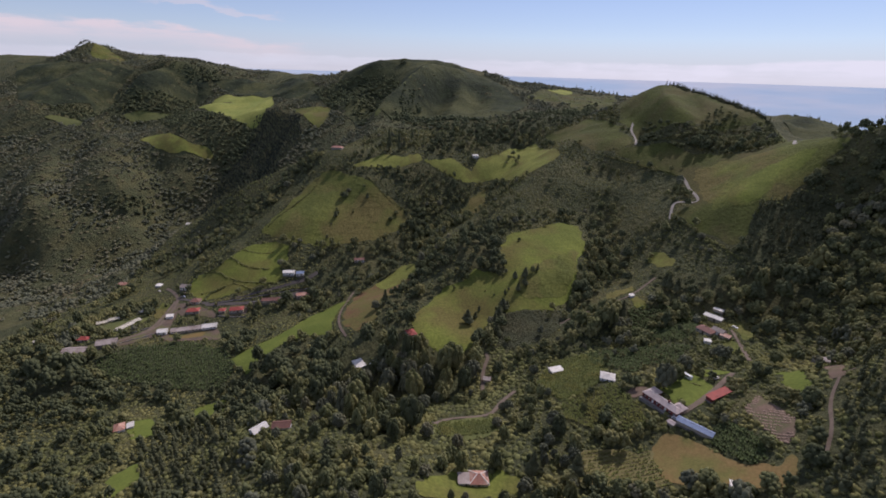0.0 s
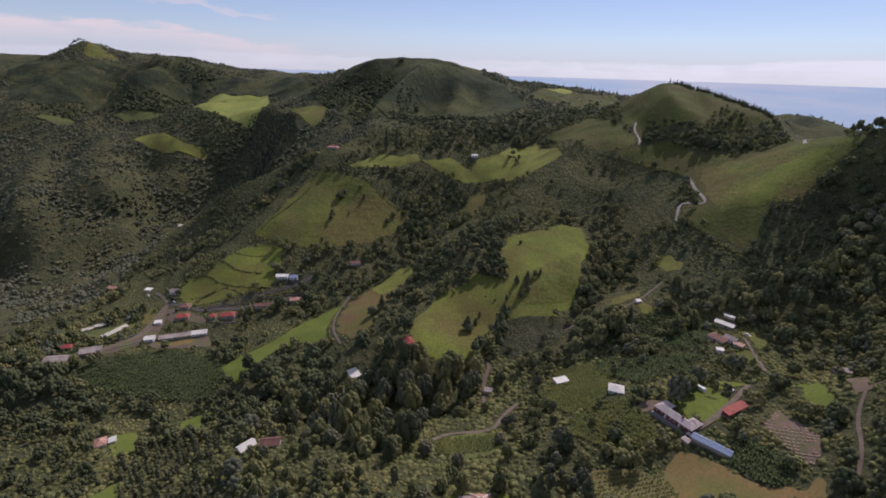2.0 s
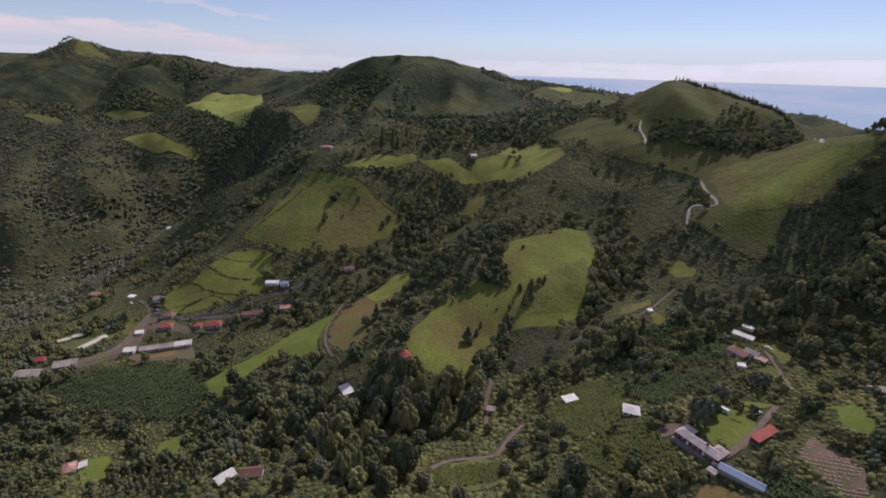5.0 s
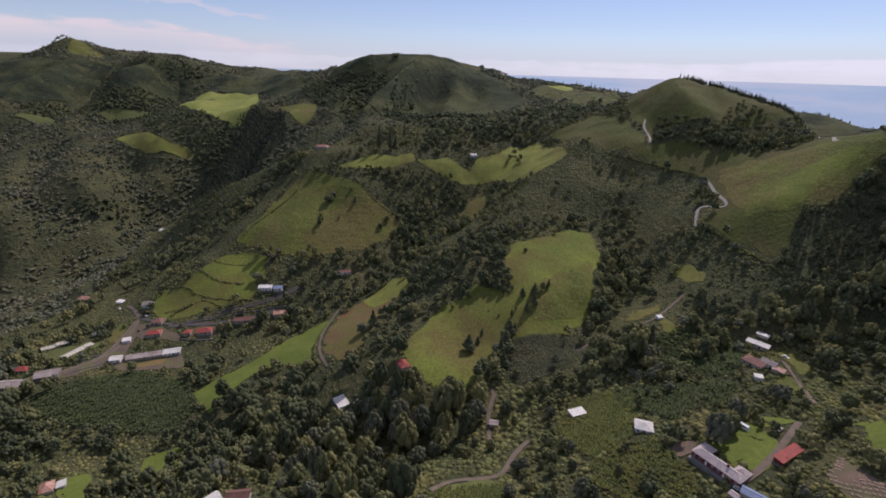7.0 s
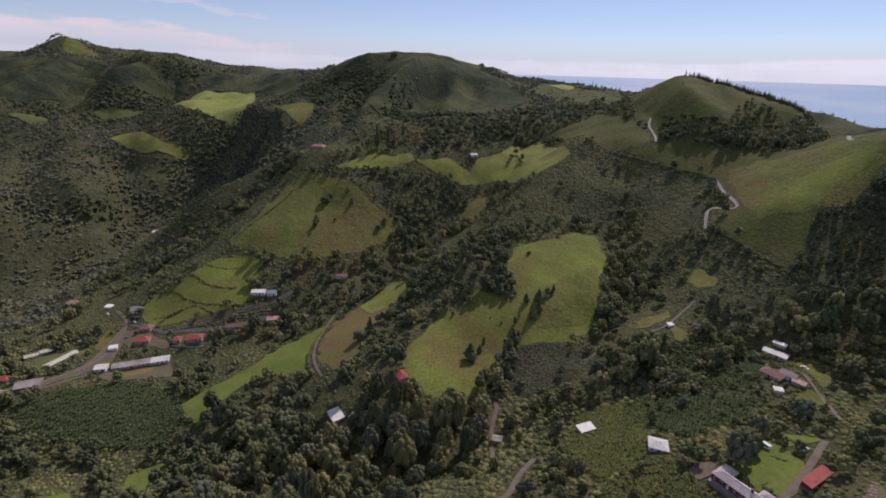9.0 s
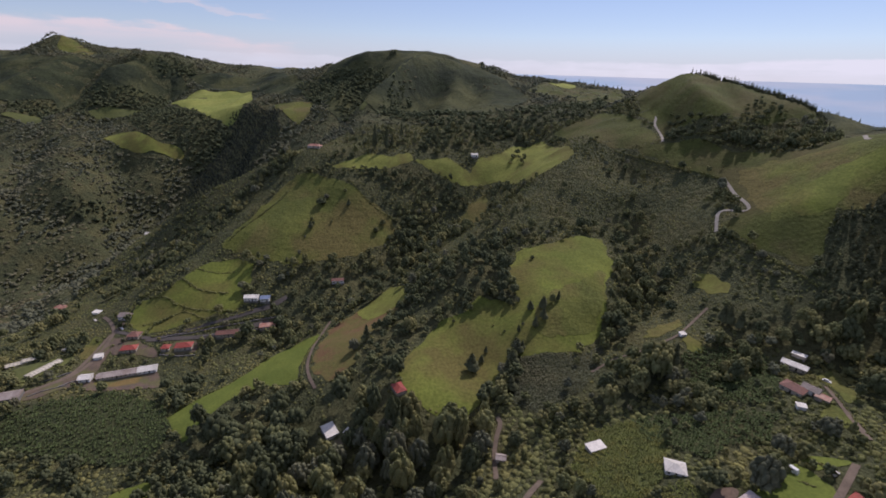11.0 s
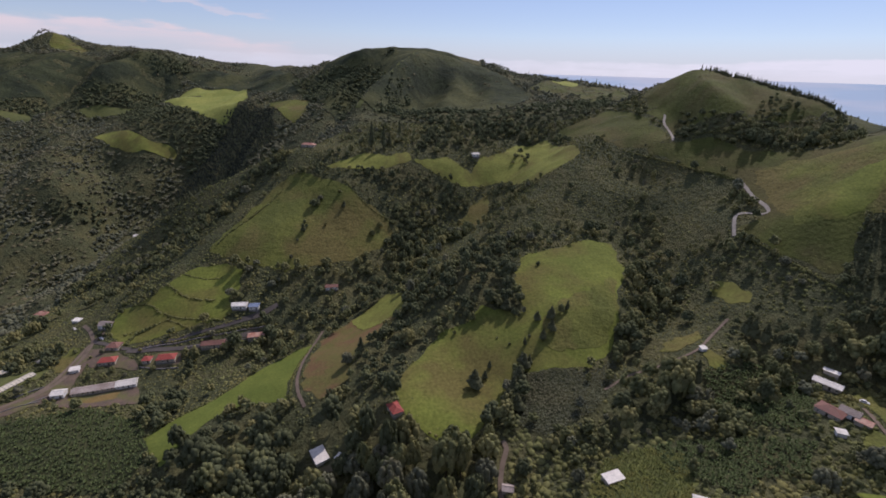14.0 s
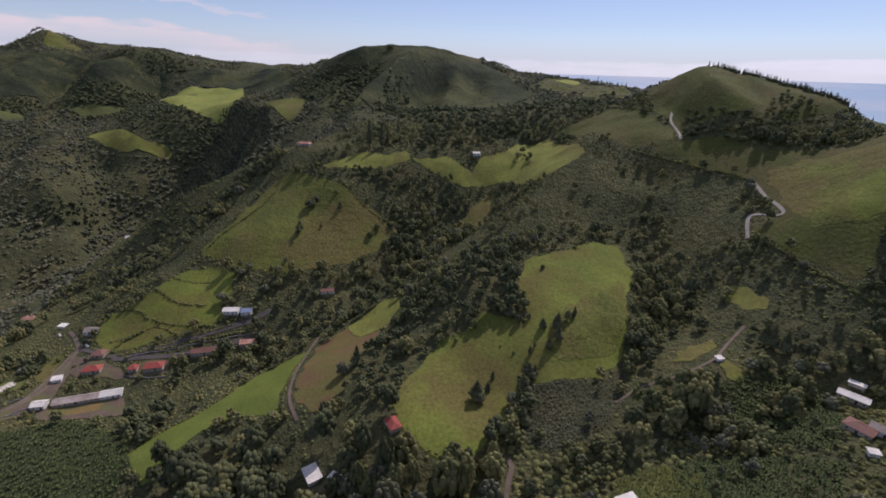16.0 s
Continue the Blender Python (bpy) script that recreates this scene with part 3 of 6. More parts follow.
def field(name, kind, poly):
    """A field draped on the land, with an uneven edge."""
    FIELDS.append((name, kind, poly))
    xs, ys = [p[0] for p in poly], [p[1] for p in poly]
    far = min(ys) > 800
    step = 8.0 if far else 4.0 if kind in ("bare", "heath") else 1.6
    ax, ay = np.arange(min(xs) - 3, max(xs) + 4, step), np.arange(min(ys) - 3, max(ys) + 4, step)
    X, Y = np.meshgrid(ax, ay)
    cx, cy = (X[:-1, :-1] + X[1:, 1:]) / 2, (Y[:-1, :-1] + Y[1:, 1:]) / 2
    w = 0.6 if kind in ("soil", "yard") else 4.0 if kind in ("bare", "heath") else 1.8
    keep = inside(poly, cx + w * wobble(cx, cy, 9, 11) + w * wobble(cx, cy, 4, 12), cy + w * wobble(cx, cy, 9, 13) + w * wobble(cx, cy, 4, 14))
    Z = height(X, Y) + (1.2 if far else 0.12 if kind in ("bare", "heath") else 0.18 + 0.006 * len(FIELDS))
    idx = np.arange(X.size).reshape(X.shape)
    q = np.stack([idx[:-1, :-1], idx[:-1, 1:], idx[1:, 1:], idx[1:, :-1]], -1)[keep]
    used, inv = np.unique(q, return_inverse=True)
    q2, x, y, lift = inv.reshape(-1, 4), X.ravel()[used], Y.ravel()[used], (Z - height(X, Y)).ravel()[0]
    # the rim runs smoothly, not in steps
    e = np.sort(np.concatenate([q2[:, [0, 1]], q2[:, [1, 2]], q2[:, [2, 3]], q2[:, [3, 0]]]), axis=1)
    e, times = np.unique(e, axis=0, return_counts=True)
    e = e[times == 1]
    for _ in range(4):
        sx, sy, n = np.zeros(len(x)), np.zeros(len(x)), np.zeros(len(x))
        for a, b in ((e[:, 0], e[:, 1]), (e[:, 1], e[:, 0])):
            np.add.at(sx, a, x[b]), np.add.at(sy, a, y[b]), np.add.at(n, a, 1)
        rim = n > 0
        x[rim], y[rim] = 0.5 * x[rim] + 0.5 * sx[rim] / n[rim], 0.5 * y[rim] + 0.5 * sy[rim] / n[rim]
    me = mesh_from(name, np.stack([x, y, height(x, y) + lift], -1), q2, kind)
    me.polygons.foreach_set("use_smooth", np.ones(len(q), bool))
    word, label = FIELD_WORDS[kind]
    return tagged(new(word, me), label, word, kind="structure")


def cover(name, kind, poly):
    COVERS.append((name, kind, poly))
    if kind in ("bare", "heath"):
        field(name, kind, poly)
        FIELDS.pop()


def along(pts, step):
    """Points and headings every step metres along a smoothed line."""
    p = np.array(pts, float)
    for _ in range(2):
        q = [p[0]]
        for a, b in zip(p, p[1:]):
            q += [a * 0.75 + b * 0.25, a * 0.25 + b * 0.75]
        p = np.array(q + [p[-1]])
    d = np.concatenate([[0], np.cumsum(np.hypot(*np.diff(p, axis=0).T))])
    s = np.arange(0, d[-1], step)
    x, y = np.interp(s, d, p[:, 0]), np.interp(s, d, p[:, 1])
    return x, y, np.arctan2(np.gradient(y), np.gradient(x))


def lane(name, width, pts):
    """A lane that follows the land."""
    x, y, a = along(pts, 2.0)
    LANES.append((x, y, width))
    side = np.linspace(-0.5, 0.5, 4)
    w = width * (1 + 0.12 * wobble(x, y, 12, 21))
    X = x[:, None] - np.sin(a)[:, None] * side * w[:, None]
    Y = y[:, None] + np.cos(a)[:, None] * side * w[:, None]
    Z = height(X, Y) + 0.42
    idx = np.arange(X.size).reshape(X.shape)
    q = np.stack([idx[:-1, :-1], idx[:-1, 1:], idx[1:, 1:], idx[1:, :-1]], -1).reshape(-1, 4)
    me = mesh_from("lane", np.stack([X, Y, Z], -1).reshape(-1, 3), q[:, ::-1], "dull" if name == "hill crest" else "chalk" if name.startswith("hill") else "tarmac" if width > 3.6 else "lane")
    # The crest's sunlit edge is painted as a strip of lighter colour.
    if name == "hill crest":
        return tagged(new("ground", me), "pale strip painting the sunlit edge of a keen hill crest", "ground", kind="structure")
    return tagged(new("road", me), "narrow dark tarmac village road" if width > 3.6 else "narrow pale worn country lane", "road", kind="structure")


field("long meadow", "bright", [(73, 481), (92, 483), (117, 488), (135, 496), (155, 502), (153, 476), (155, 464), (137, 427), (126, 397), (118, 381), (99, 368), (77, 363), (66, 361), (57, 368), (47, 356), (42, 345), (33, 332), (21, 320), (11, 318), (-6, 326), (-17, 333), (-20, 348), (-18, 366), (-9, 381), (-3, 394), (11, 407), (25, 410), (35, 422), (48, 417), (61, 407), (65, 419), (60, 442), (68, 463)])
field("strip meadow", "lush", [(-94, 446), (-107, 443), (-124, 430), (-137, 408), (-150, 390), (-167, 376), (-179, 362), (-181, 354), (-168, 345), (-156, 333), (-151, 348), (-141, 368), (-126, 376), (-107, 371), (-94, 369), (-96, 394), (-97, 426)])
field("upper_strip", "ruddy", [(-17, 474), (-39, 500), (-54, 487), (-69, 469), (-87, 450), (-90, 426), (-88, 398), (-84, 375), (-70, 362), (-54, 373), (-52, 403), (-37, 424), (-24, 449)])
field("terrace meadow", "bright", [(-283, 502), (-252, 504), (-242, 516), (-224, 538), (-200, 540), (-177, 526), (-172, 509), (-180, 496), (-166, 485), (-179, 476), (-199, 470), (-223, 462), (-242, 455), (-252, 454), (-274, 476)])
field("knoll meadow", "olive", [(-155, 642), (-117, 629), (-96, 615), (-73, 606), (-46, 599), (-42, 591), (-50, 569), (-79, 547), (-107, 533), (-136, 525), (-173, 530), (-217, 555), (-210, 573), (-196, 591), (-182, 612), (-173, 632)])
field("high meadow", "fresh", [(-121, 644), (-103, 654), (-80, 670), (-52, 669), (-31, 684), (-23, 670), (-50, 655), (-91, 640)])
field("high meadow", "fresh", [(-23, 671), (14, 684), (43, 671), (59, 695), (84, 705), (108, 736), (144, 730), (154, 651), (158, 624), (126, 600), (107, 602), (80, 657), (58, 661), (32, 653), (7, 660)])
field("small glade", "olive", [(27, 615), (42, 633), (61, 647), (63, 616), (49, 583)])
field("ridge field", "pale", [(-653, 1316), (-657, 1420), (-622, 1432), (-533, 1399), (-477, 1391), (-442, 1306), (-438, 1214), (-448, 1185), (-491, 1211), (-542, 1237), (-605, 1287)])
field("ridge field", "olive", [(-373, 1219), (-304, 1160), (-253, 1128), (-240, 1044), (-255, 1011), (-300, 1072)])
field("west field", "fresh", [(-723, 1155), (-706, 1174), (-614, 1138), (-588, 1128), (-558, 1134), (-530, 1132), (-535, 1118), (-559, 1110), (-591, 1109), (-654, 1108)])
field("west field", "dull", [(-1049, 1293), (-1022, 1321), (-986, 1335), (-906, 1252), (-969, 1281)])
field("west field", "dull", [(-852, 1300), (-823, 1324), (-747, 1341), (-714, 1320), (-770, 1300), (-823, 1293)])
field("peak field", "olive", [(-1198, 1798), (-1123, 1749), (-1057, 1710), (-1059, 1631), (-1182, 1712)])
field("east meadow", "olive", [(287, 537), (316, 534), (350, 489), (363, 462), (367, 432), (343, 430), (318, 421), (300, 424), (280, 428), (266, 442), (273, 486)])
field("clearing", "fresh", [(204, 437), (216, 423), (219, 406), (213, 398), (204, 405), (203, 422)])
field("school lawn", "lush", [(134, 238), (152, 251), (165, 255), (168, 243), (169, 237), (160, 229), (148, 220), (144, 221), (144, 226), (138, 224), (138, 229), (138, 235)])
field("school lawn", "lush", [(165, 256), (174, 259), (187, 253), (179, 248), (170, 248)])
field("yard lawn", "olive", [(196, 285), (210, 294), (216, 287), (210, 273), (200, 276)])
field("yard lawn", "olive", [(224, 322), (238, 326), (233, 303), (220, 294)])
field("garden", "lush", [(210, 244), (221, 241), (207, 218), (197, 208), (195, 219)])
field("glade n", "lush", [(-179, 279), (-187, 301), (-180, 310), (-167, 312), (-161, 304), (-163, 284), (-166, 268)])
field("glade n", "lush", [(-187, 209), (-178, 224), (-165, 204), (-169, 189), (-174, 190)])
field("brown field", "straw", [(115, 199), (123, 205), (132, 206), (139, 199), (143, 189), (149, 178), (158, 170), (168, 174), (163, 163), (151, 157), (131, 164), (116, 173), (114, 186)])
field("row field", "rows", [(80, 200), (115, 199), (114, 186), (115, 173), (81, 175), (69, 181)])
field("house lawn", "bright", [(-8, 172), (10, 187), (33, 187), (45, 179), (41, 168), (-5, 161)])
field("ploughed", "soil", [(170, 213), (184, 223), (183, 195), (176, 184), (169, 180), (169, 198)])
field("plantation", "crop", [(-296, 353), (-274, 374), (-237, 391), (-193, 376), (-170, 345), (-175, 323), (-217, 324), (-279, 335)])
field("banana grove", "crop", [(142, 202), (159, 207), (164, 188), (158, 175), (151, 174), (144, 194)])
field("village_yard", "yard", [(-330, 365), (-317, 372), (-294, 381), (-279, 406), (-278, 431), (-283, 461), (-273, 453), (-265, 430), (-261, 402), (-286, 376), (-321, 355)])
field("shed_yard", "yard", [(-265, 401), (-218, 415), (-206, 399), (-235, 393), (-260, 390)])
field("garden lawn", "dull", [(-331, 416), (-320, 424), (-300, 436), (-288, 425), (-297, 407), (-304, 395), (-311, 394)])
field("garden plot", "olive", [(-290, 433), (-302, 467), (-287, 458), (-278, 434), (-279, 423)])
field("yard_strip", "yard", [(-283, 454), (-259, 452), (-232, 439), (-225, 429), (-242, 431), (-260, 430), (-269, 436)])
field("house_yard", "yard", [(-225, 440), (-214, 446), (-200, 447), (-197, 437), (-210, 432), (-224, 432)])
field("shed strip", "straw", [(-260, 401), (-246, 403), (-225, 411), (-225, 403), (-243, 396), (-254, 395)])
field("wood patio", "soil", [(-66, 320), (-56, 313), (-48, 312), (-46, 315), (-52, 319), (-55, 316)])
field("cane floor", "dull", [(70, 275), (87, 301), (109, 304), (123, 294), (109, 259), (97, 245), (78, 244)])
field("bank grass", "dull", [(3, 224), (12, 242), (28, 244), (39, 233), (35, 219), (17, 214)])
field("shed soil", "soil", [(231, 240), (237, 236), (219, 213), (214, 217)])
field("cottage glade", "lush", [(-218, 269), (-223, 285), (-211, 288), (-198, 279), (-195, 262), (-204, 257)])
field("ridge glade", "bright", [(162, 358), (170, 361), (173, 350), (169, 344), (162, 345)])
field("ridge grass", "olive", [(143, 371), (151, 381), (175, 388), (174, 379), (153, 367)])
field("terrace soil", "soil", [(116, 239), (122, 244), (131, 243), (127, 237), (119, 234)])
field("dry corner", "olive", [(88, 412), (115, 427), (141, 449), (134, 415), (118, 392), (98, 378), (76, 373), (70, 379), (74, 394)])
field("east meadow", "bright", [(278, 452), (300, 462), (322, 464), (345, 461), (354, 447), (329, 439), (296, 428), (276, 430)])
field("ridge field", "pale", [(250, 1215), (329, 1300), (323, 1240), (280, 1190)])
field("spur grass", "fresh", [(-17, 474), (-39, 500), (-54, 487), (-66, 471), (-56, 447), (-39, 442), (-24, 449)])
lane("village lane", 2.9, [(-324, 358), (-307, 369), (-292, 385), (-277, 402), (-271, 420), (-276, 445), (-281, 465), (-299, 486), (-315, 500)])
lane("terrace road", 3.7, [(-281, 465), (-244, 448), (-220, 455), (-197, 463), (-173, 471), (-149, 482), (-135, 494)])
lane("lower lane", 3.7, [(-244, 448), (-223, 448), (-193, 451), (-173, 456), (-146, 470)])
lane("spur lane", 2.2, [(-90, 464), (-95, 438), (-93, 402), (-88, 376), (-78, 359)])
lane("hill road", 2.5, [(270, 688), (260, 668), (261, 645), (250, 618)])
lane("hill road2", 2.5, [(276, 538), (276, 529), (271, 506), (268, 477), (263, 473), (257, 483), (248, 487), (242, 478), (235, 463)])
lane("hill ridge road", 3, [(855, 1145), (843, 1102), (356, 489), (355, 479)])
lane("gully lane", 3, [(0, 234), (11, 244), (28, 243), (37, 244), (44, 259), (49, 265), (55, 271)])
lane("gully track", 2.5, [(34, 278), (35, 297), (38, 308), (41, 314), (39, 319)])
lane("school lane", 3.0, [(134, 216), (146, 220), (167, 235), (187, 251)])
lane("farm lane", 1.4, [(176, 167), (186, 178), (198, 195), (209, 207), (221, 218), (226, 215)])
lane("yard lane", 3, [(206, 266), (216, 294), (220, 310)])
lane("hill crest", 8, [(-38, 1078), (-48, 1040), (-61, 1000), (-76, 951), (-91, 910), (-104, 871), (-114, 846)])
lane("junction arm", 3, [(-281, 465), (-281, 473), (-279, 478)])
lane("ridge path", 1.8, [(103, 349), (121, 358), (136, 356), (160, 359), (177, 377), (196, 391)])
lane("garden lane", 2.5, [(-285, 392), (-277, 408), (-277, 423), (-281, 446), (-283, 462)])
cover("great hill face", "heath", [(-215, 1060), (-290, 1240), (-230, 1330), (-80, 1300), (110, 1190), (175, 985), (115, 840), (50, 815), (-60, 812), (-95, 850), (-140, 900)])
cover("east hill", "bare", [(262, 640), (255, 700), (270, 760), (330, 810), (400, 800), (425, 700), (410, 600), (385, 585), (350, 590), (300, 612)])
cover("east slope", "bare", [(257, 619), (359, 513), (906, 1113), (369, 456), (349, 424), (306, 428), (282, 413), (262, 388), (248, 424), (241, 468), (268, 476), (277, 536), (243, 594), (215, 627)])
cover("round top", "bare", [(182, 746), (225, 762), (246, 707), (257, 655), (245, 621), (197, 636), (149, 730)])
cover("west hill a", "heath", [(-1042, 1465), (-911, 1574), (-722, 1526), (-669, 1468), (-707, 1410), (-836, 1351), (-996, 1406)])
cover("west hill b", "heath", [(-703, 1536), (-455, 1554), (-287, 1260), (-299, 1195), (-464, 1376), (-634, 1460)])
cover("ridge farms", "bare", [(176, 1045), (240, 1193), (459, 1309), (265, 765), (248, 973)])
cover("brush slope", "brush", [(194, 622), (240, 587), (272, 536), (240, 481), (205, 484), (166, 510), (156, 519), (110, 520), (76, 522), (57, 503), (56, 551), (116, 592), (151, 612)])
cover("spur flank", "brush", [(7, 556), (52, 575), (57, 503), (34, 487), (7, 510)])
cover("west wall", "brush", [(-1056, 1249), (-797, 1168), (-680, 1067), (-545, 1031), (-336, 681), (-447, 674), (-550, 692), (-666, 727)])
cover("knoll flank", "brush", [(-258, 530), (-240, 637), (-261, 947), (-127, 897), (-71, 810), (-96, 678), (-149, 652), (-193, 605), (-214, 564), (-227, 546)])
cover("village slope", "brush", [(-650, 708), (-460, 610), (-370, 630), (-291, 582), (-283, 502), (-283, 470), (-304, 459), (-380, 457), (-392, 434)])
cover("cane", "cane", [(70, 275), (87, 301), (109, 304), (123, 294), (109, 259), (97, 245), (78, 244)])
cover("south bank", "cane", [(-3, 235), (36, 237), (37, 221), (4, 217)])
cover("valley grove", "grove", [(-151, 328), (-152, 351), (-136, 366), (-104, 362), (-82, 341), (-69, 359), (-55, 377), (-28, 369), (-16, 331), (13, 315), (32, 315), (30, 289), (12, 277), (-20, 272), (-67, 276), (-105, 310)])
cover("spur grove", "grove", [(-59, 408), (-35, 457), (7, 480), (47, 512), (70, 474), (62, 413), (35, 422), (11, 407), (-11, 381), (-19, 367), (-37, 373)])
cover("east grove", "grove", [(210, 377), (254, 373), (285, 361), (301, 343), (283, 317), (262, 324), (237, 338), (204, 356)])
cover("meadow brook grove", "grove", [(128, 397), (187, 401), (192, 373), (154, 342), (106, 308), (98, 316), (115, 362)])
cover("gully grove", "grove", [(-120, 505), (-79, 543), (-31, 566), (7, 498), (-37, 485), (-78, 462), (-122, 461), (-148, 480)])
cover("high grove", "grove", [(-90, 636), (-22, 658), (36, 663), (21, 639), (-48, 627)])
cover("foot grove", "grove", [(-25, 729), (74, 788), (175, 789), (150, 742), (77, 721), (-23, 684)])
cover("hill grove a", "grove", [(257, 631), (277, 669), (288, 648), (289, 619), (283, 601)])
cover("hill grove b", "grove", [(314, 588), (336, 631), (360, 635), (372, 607), (350, 566)])
cover("south grove", "grove", [(-121, 314), (-76, 316), (-27, 270), (-10, 235), (-20, 202), (-76, 248)])
cover("conifer bank", "conifer", [(209, 206), (235, 222), (290, 266), (173, 136), (158, 145), (178, 165)])
cover("south conifers", "conifer", [(-193, 222), (-189, 272), (-132, 258), (-93, 171), (-152, 186)])
cover("scarp shade wood", "conifer", [(-321, 1119), (-399, 1204), (-461, 1222), (-483, 1133), (-506, 1090), (-515, 998), (-516, 928), (-329, 676), (-282, 689), (-326, 960), (-287, 988)])
cover("dark hollow wood", "conifer", [(280, 414), (301, 420), (326, 420), (344, 412), (308, 352), (262, 373)])
cover("flax", "flax", [(56, 362), (99, 365), (119, 376), (109, 348), (90, 331), (62, 319), (46, 331)])
cover("back of the crest", "bare", [(384, 470), (380, 545), (398, 600), (445, 640), (470, 560), (450, 440), (400, 400)])
cover("farm slope", "brush", [(238, 330), (262, 324), (277, 305), (213, 234), (203, 249), (210, 271)])
cover("village grove", "grove", [(-397, 389), (-362, 382), (-322, 355), (-296, 339), (-288, 316), (-324, 308)])
cover("olive thicket", "cane", [(96, 242), (109, 252), (121, 232), (119, 212), (93, 211), (76, 225), (78, 241)])
cover("bench crops", "brush", [(200, 265), (244, 280), (233, 244), (213, 218), (199, 219), (198, 234)])
cover("great hill bowl", "wood", [(-324, 1260), (-248, 1274), (-159, 1231), (-115, 1190), (-90, 1100), (-104, 920), (-122, 850), (-178, 1018), (-262, 1137)])
cover("great hill hem", "wood", [(-77, 800), (-72, 890), (-50, 930), (-20, 900), (13, 850), (74, 810), (139, 825), (227, 914), (302, 963), (233, 771), (147, 771), (70, 771), (-13, 771)])
cover("scarp shoulder wood", "wood", [(-789, 1344), (-646, 1293), (-528, 1251), (-439, 1160), (-479, 1087), (-583, 1152), (-632, 1149), (-685, 1201)])
cover("west fold", "wood", [(-1073, 1345), (-1014, 1409), (-820, 1380), (-720, 1448), (-651, 1305), (-860, 1288), (-1025, 1315)])
cover("west crest wood", "wood", [(-919, 1602), (-790, 1525), (-705, 1583), (-678, 1533), (-735, 1500), (-787, 1500), (-826, 1490)])
# Cloud shade on this slope is painted by the dark heath colour.
cover("western back", "heath", [(-1463, 1747), (-1334, 1716), (-1158, 1623), (-971, 1597), (-981, 1543), (-1017, 1414), (-1097, 1341), (-1196, 1399)])
cover("ravine wood", "wood", [(-660, 918), (-613, 970), (-581, 925), (-645, 901)])
cover("meadow clump", "grove", [(92, 685), (101, 705), (118, 705), (118, 675), (106, 668)])
cover("far eastern back", "heath", [(820, 1130), (842, 1164), (872, 1256), (930, 1330), (1060, 1300), (1110, 1240), (1000, 1150), (906, 1100)])
cover("ridge scrub", "brush", [(110, 365), (144, 386), (183, 414), (215, 424), (232, 415), (223, 389), (193, 386), (171, 352), (144, 346), (115, 338)])
cover("farm bananas", "banana", [(155, 344), (185, 351), (209, 343), (198, 314), (177, 293), (159, 304), (154, 323)])
cover("bench bananas", "banana", [(112, 304), (146, 301), (178, 286), (162, 270), (141, 270), (130, 260), (111, 282)])
cover("great hill lee", "wood", [(-72, 961), (-58, 969), (-42, 943), (-24, 824), (-61, 797), (-90, 815), (-79, 903)])
cover("village gardens", "brush", [(-223, 409), (-220, 434), (-177, 441), (-136, 441), (-134, 391), (-152, 377), (-203, 398)])
cover("knoll crest grove", "grove", [(-158, 668), (-180, 652), (-201, 637), (-222, 594), (-238, 568), (-269, 603), (-252, 637), (-222, 665), (-188, 692)])
cover("lane bank", "brush", [(-9, 237), (13, 275), (48, 272), (43, 231), (53, 201), (52, 194), (-31, 188)])
cover("cottage bank", "brush", [(100, 312), (131, 300), (156, 291), (156, 263), (131, 240), (124, 262)])
cover("yard slope", "brush", [(244, 319), (275, 303), (246, 250), (205, 254), (215, 282)])
cover("cottage thicket", "brush", [(-251, 297), (-217, 327), (-171, 309), (-181, 278), (-189, 272), (-200, 244), (-218, 249)])
cover("brook strip", "brush", [(34, 328), (55, 326), (62, 291), (45, 262), (31, 274)])

# ---- buildings ----


def part(name, bm, mat, parent, label=""):
    """Links a bmesh as one mesh under a thing or a part."""
    me = bpy.data.meshes.new(name)
    bm.to_mesh(me)
    bm.free()
    me.materials.append(M[mat])
    ob = new(name, me)
    ob.parent = parent
    return tagged(ob, label) if label else ob


def box(bm, x0, y0, z0, x1, y1, z1):
    m = Matrix.Translation(((x0 + x1) / 2, (y0 + y1) / 2, (z0 + z1) / 2)) @ Matrix.Diagonal((x1 - x0, y1 - y0, z1 - z0, 1))
    return bmesh.ops.create_cube(bm, size=1, matrix=m)["verts"]


def slab(bm, low, high):
    """A closed sheet between a lower and an upper ring of corners."""
    a, b = [bm.verts.new(p) for p in low], [bm.verts.new(p) for p in high]
    n = len(a)
    bm.faces.new(b)
    bm.faces.new(a[::-1])
    for i in range(n):
        bm.faces.new((a[i], a[(i + 1) % n], b[(i + 1) % n], b[i]))


